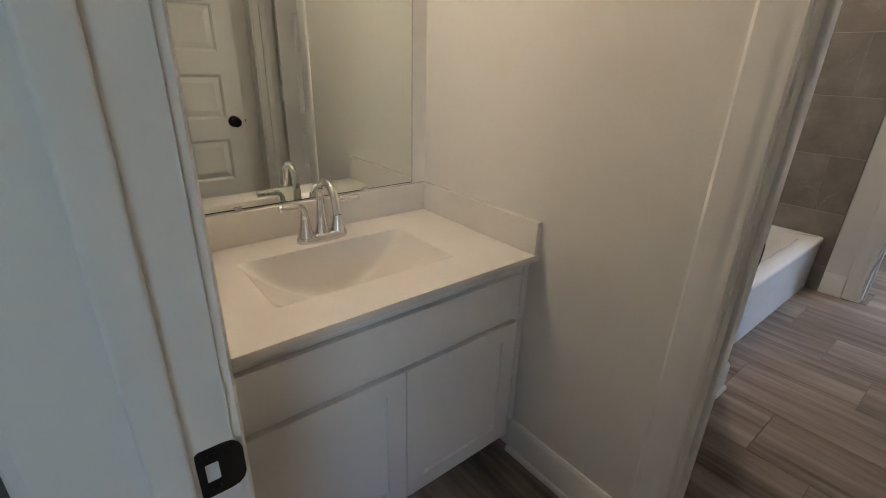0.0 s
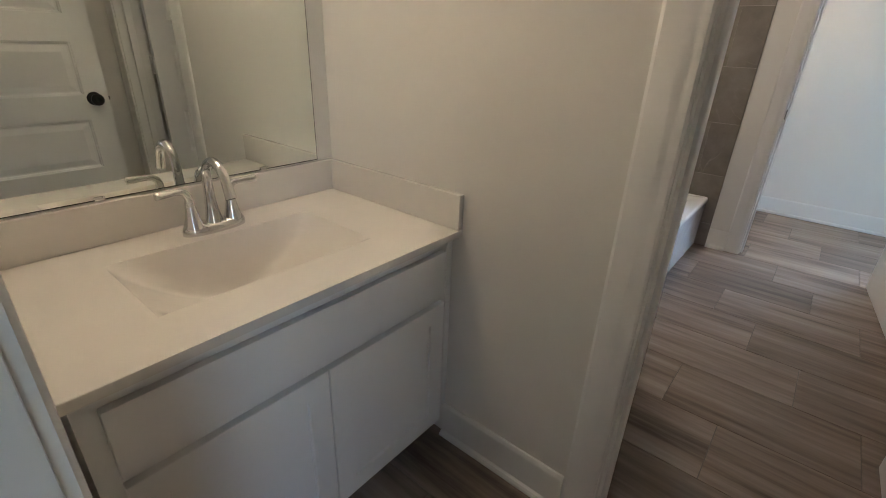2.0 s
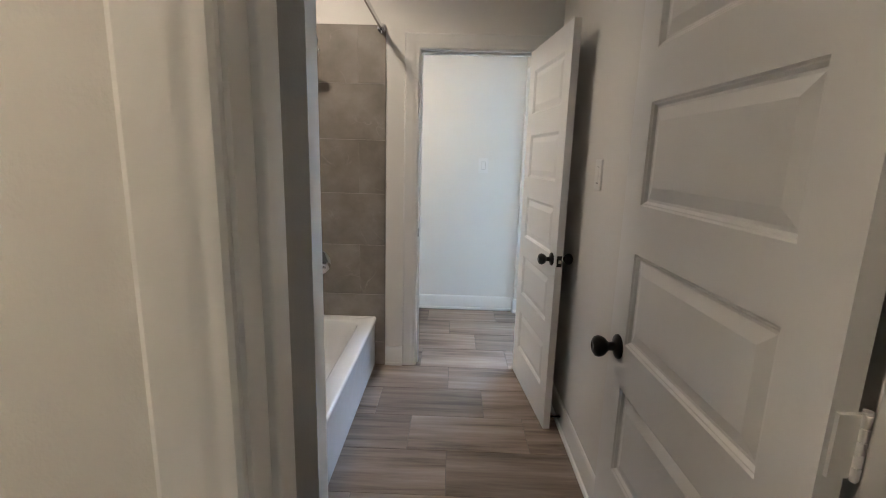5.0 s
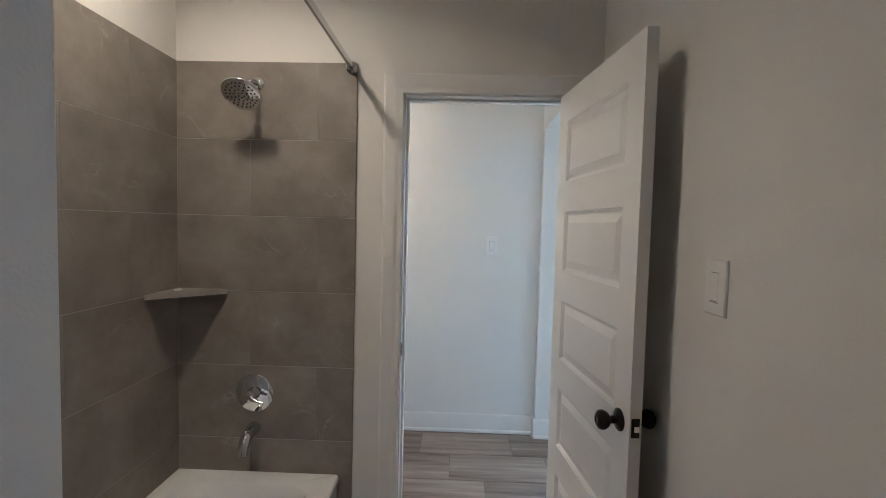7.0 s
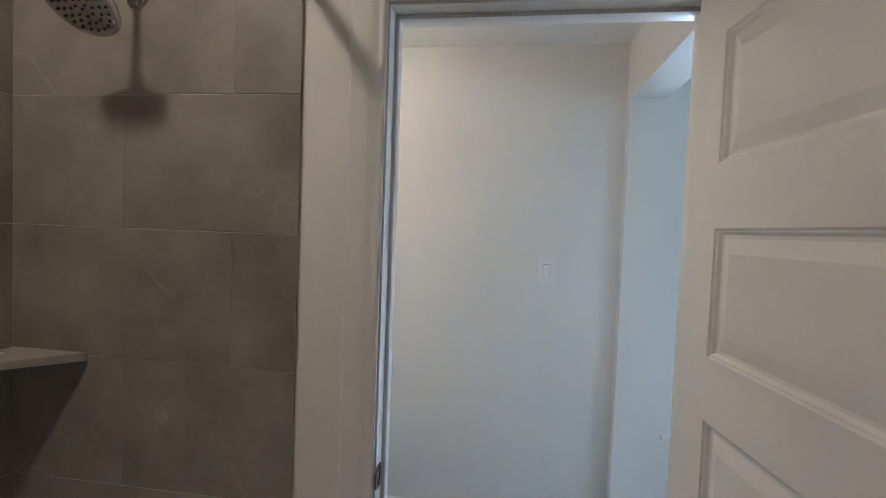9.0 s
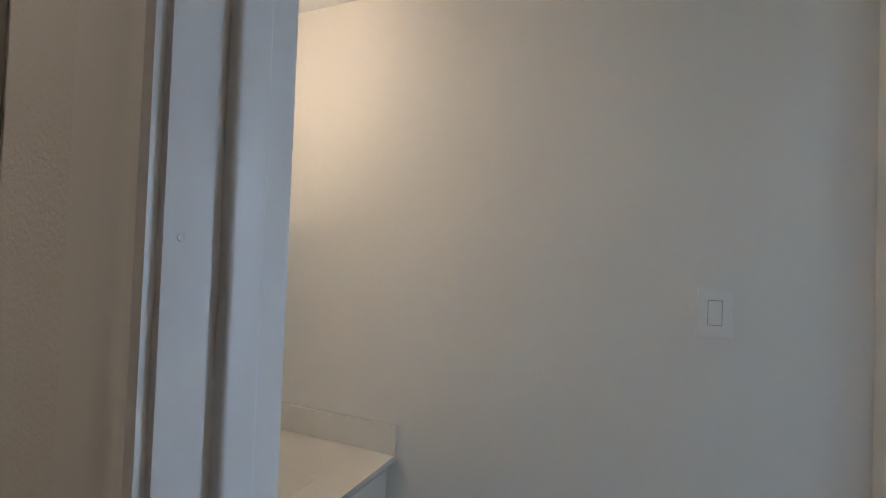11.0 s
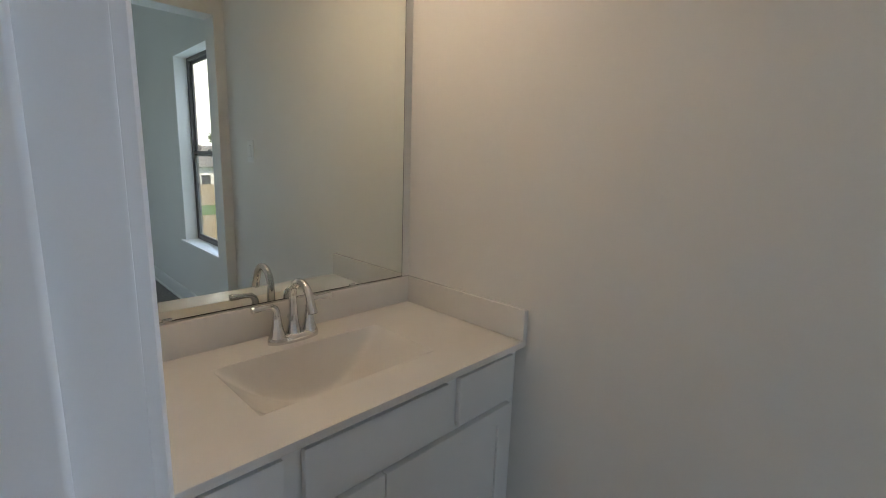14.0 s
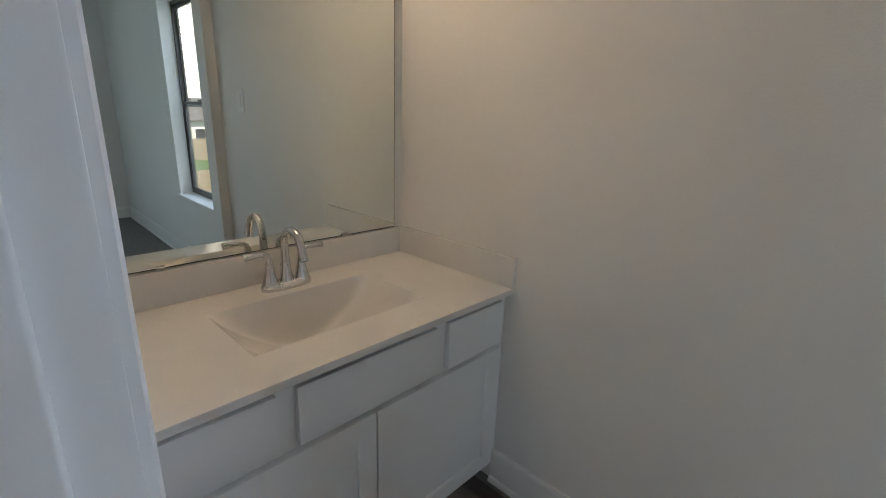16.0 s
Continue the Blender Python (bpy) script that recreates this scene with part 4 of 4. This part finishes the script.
def house(x0, x1, y0, y1, h):
    ho = thing("house", "pale-sided neighbouring house with a dark shingled roof", "house", "houses")
    bm = bmesh.new()
    box(bm, x0, x1, y0, y1, GZ, GZ + h)
    part("wall", bm, SIDING, ho, smooth=0)
    bm = bmesh.new()
    c, o = (y0 + y1) / 2, 0.5
    loft(bm, [[Vector((x, y0 - o, GZ + h)), Vector((x, y1 + o, GZ + h)), Vector((x, c, GZ + h + 2.4))] for x in (x0 - o, x1 + o)], True, True, True)
    part("roof", bm, ROOF, ho, smooth=0)
    n = int((x1 - x0) / 2.6)
    for i in range(n):
        x = x0 + (i + 0.5) * (x1 - x0) / n
        bm = bmesh.new()
        box(bm, x - 0.55, x + 0.55, y1, y1 + 0.05, GZ + 0.9, GZ + 2.2)
        wi = part("window", bm, TRIM, ho, smooth=0)
        bm = bmesh.new()
        box(bm, x - 0.47, x + 0.47, y1 + 0.03, y1 + 0.06, GZ + 0.98, GZ + 2.12)
        part("pane", bm, DARK, wi, smooth=0)
    return ho


def tree(x, y, h):
    tr = thing("tree", "leafy green tree beyond the fence", "tree", "trees")
    bm = bmesh.new()
    tube(bm, [(x, y, GZ - 0.1), (x + 0.05, y, GZ + h * 0.3), (x - 0.05, y + 0.1, GZ + h * 0.6), (x, y, GZ + h * 0.9)], [0.22, 0.16, 0.10, 0.03], 10)
    for i in range(7):
        a, z = i * 2.4, GZ + h * (0.35 + 0.07 * i)
        r = h * 0.24 * (1 - 0.08 * i)
        tube(bm, [(x, y, z), (x + 0.5 * r * math.cos(a), y + 0.5 * r * math.sin(a), z + 0.3 * r), (x + r * math.cos(a), y + r * math.sin(a), z + 0.55 * r)], [0.07, 0.045, 0.015], 7)
    part("trunk", bm, BARK, tr)
    rng = np.random.default_rng(int(x * 7 + y))
    n = 2600
    d = rng.normal(size=(n, 3))
    d /= np.linalg.norm(d, axis=1)[:, None]
    lobes = rng.normal(size=(14, 3)) * (h * 0.16, h * 0.16, h * 0.15)
    at = lobes[rng.integers(0, 14, n)] + d * (h * 0.13 * rng.random(n) ** 0.4)[:, None] + (x, y, GZ + h * 0.68)
    u = rng.normal(size=(n, 3)) * 0.16
    w = rng.normal(size=(n, 3)) * 0.10
    verts = np.stack([at - u, at + w, at + u, at - w], 1).reshape(-1, 3)
    me = bpy.data.meshes.new("crown")
    me.from_pydata(verts.tolist(), [], np.arange(4 * n).reshape(-1, 4).tolist())
    me.materials.append(LEAF)
    ob = new("crown", me)
    ob.parent = tr
    return tr


bm = bmesh.new()
loft(bm, [[Vector((22 + 80 * k / 16, -140 + 30 * (k / 16 - 0.4) ** 2, z)) for k in range(17)] for z in (GZ, 34)], False)
solid("backdrop", bm, glow_material("white_sky", (0.86, 0.95, 1.0), 0.55), "plain white hazy sky behind the houses", "sky", "structure", smooth=0)
fence(3.0, 24.0, -18.0, 1.8)
fence(6.0, 42.0, -40.0, 1.8)
# this house is added so its sunlit pale wall whitens the window
house(15.0, 26.0, -13.0, -3.0, 5.6)
house(14.0, 27.0, -62.0, -52.0, 3.0)
house(32.0, 46.0, -64.0, -54.0, 3.0)
for x, y, h in ((11.0, -47.0, 6.5), (29.5, -66.0, 9.0), (20.0, -75.0, 10.0)):
    tree(x, y, h)


# ---- laid pieces: floor planks and wall tiles ----
def piece_mesh(sx, sy, sz, bevel):
    """A tile lying in xy with a small chamfer round its top."""
    bm = bmesh.new()
    loft(bm, [[Vector((a * (sx / 2 - i), b * (sy / 2 - i), z)) for a, b in ((-1, -1), (1, -1), (1, 1), (-1, 1))] for i, z in ((0, 0), (0, sz - bevel), (bevel, sz))], True, False, True)
    return mesh_of("tile", bm, WALL_TILE, 0)


shared = {}


def piece(sx, sy, sz, material, m, parent, bevel=0.0007):
    key = (round(sx, 3), round(sy, 3), round(sz, 4), material.name)
    if key not in shared:
        shared[key] = piece_mesh(sx, sy, sz, bevel)
        shared[key].materials[0] = material
    ob = new("tile", shared[key])
    ob.matrix_basis = m
    ob.parent = parent
    return ob


ROW, LONG, GAP = 0.3045, 0.6085, 0.003
shift = {0: 0.057, 1: -0.147, 2: 0.254}
for k in range(-12, 5):
    xa, xb = 3.165 + ROW * k, 3.165 + ROW * (k + 1)
    joint = shift[(-k) % 3]
    y = joint - 4 * LONG
    while y < YN:
        ya, yb = max(y, YS3 + 0.04), min(y + LONG, YN)
        xc, xd = max(xa, XW - 0.06), min(xb, XF)
        if yb - ya > 0.02 and xd - xc > 0.02:
            piece(xd - xc - GAP, yb - ya - GAP, 0.006, FLOOR_TILE, pose((xc + xd) / 2, (ya + yb) / 2, -0.0055), floor)
        y += LONG

# tiled tub surround: backing, then rows from the top down
tops = [2.182 - 0.3365 * i for i in range(7)]
G = 0.0022
bm = bmesh.new()
box(bm, TILE_X + 0.0012, XB0, 0.497, TILE_Y + 0.010, 0.0, 2.180)
surround_e = solid("tile_wall_shower", bm, WALL_GROUT, "grey stone-look wall tile behind the shower head", "tiled wall", "structure", smooth=0)
bm = bmesh.new()
box(bm, TUB_W, TILE_X + 0.0012, TILE_Y + 0.0012, TILE_Y + 0.010, TUB_H - 0.02, 2.180)
surround_n = solid("tile_wall_back", bm, WALL_GROUT, "grey stone-look wall tile along the tub", "tiled wall", "structure", smooth=0)
bm = bmesh.new()
box(bm, TUB_W - 0.012, TUB_W - 0.0012, 0.497, TILE_Y + 0.010, 0.0, 2.180)
surround_w = solid("tile_wall_end", bm, WALL_GROUT, "grey stone-look wall tile at the tub's foot", "tiled wall", "structure", smooth=0)
for i, t in enumerate(tops):
    z0, z1 = max(t - 0.3365, 0.0), t
    off = 0.168 if i % 2 == 0 else 0.47
    cuts = [0.497] + [c for c in (0.497 + off, 0.497 + off + 0.61) if 0.52 < c < TILE_Y - 0.02] + [TILE_Y]
    for a, b in zip(cuts, cuts[1:]):
        piece(b - a - 0.0005, z1 - z0 - G, 0.006, WALL_TILE, Matrix.Translation((TILE_X + 0.006, (a + b) / 2, (z0 + z1) / 2)) @ Matrix(((0, 0, -1, 0), (1, 0, 0, 0), (0, 1, 0, 0), (0, 0, 0, 1))), surround_e)
        piece(b - a - 0.0005, z1 - z0 - G, 0.006, WALL_TILE, Matrix.Translation((TUB_W - 0.006, (a + b) / 2, (z0 + z1) / 2)) @ Matrix(((0, 0, 1, 0), (-1, 0, 0, 0), (0, 1, 0, 0), (0, 0, 0, 1))), surround_w)
    off = 0.294 if i % 2 == 0 else 0.60
    cuts = [TILE_X] + [c for c in (TILE_X - off - 0.61 * n for n in range(4)) if c > TUB_W + 0.02] + [TUB_W]
    if z1 < TUB_H:
        continue
    for b, a in zip(cuts, cuts[1:]):
        zz = max(z0, TUB_H - 0.01)
        piece(b - a - 0.0005, z1 - zz - G, 0.006, WALL_TILE, Matrix.Translation(((a + b) / 2, TILE_Y + 0.006, (zz + z1) / 2)) @ Matrix.Rotation(radians(90), 4, "X"), surround_n)
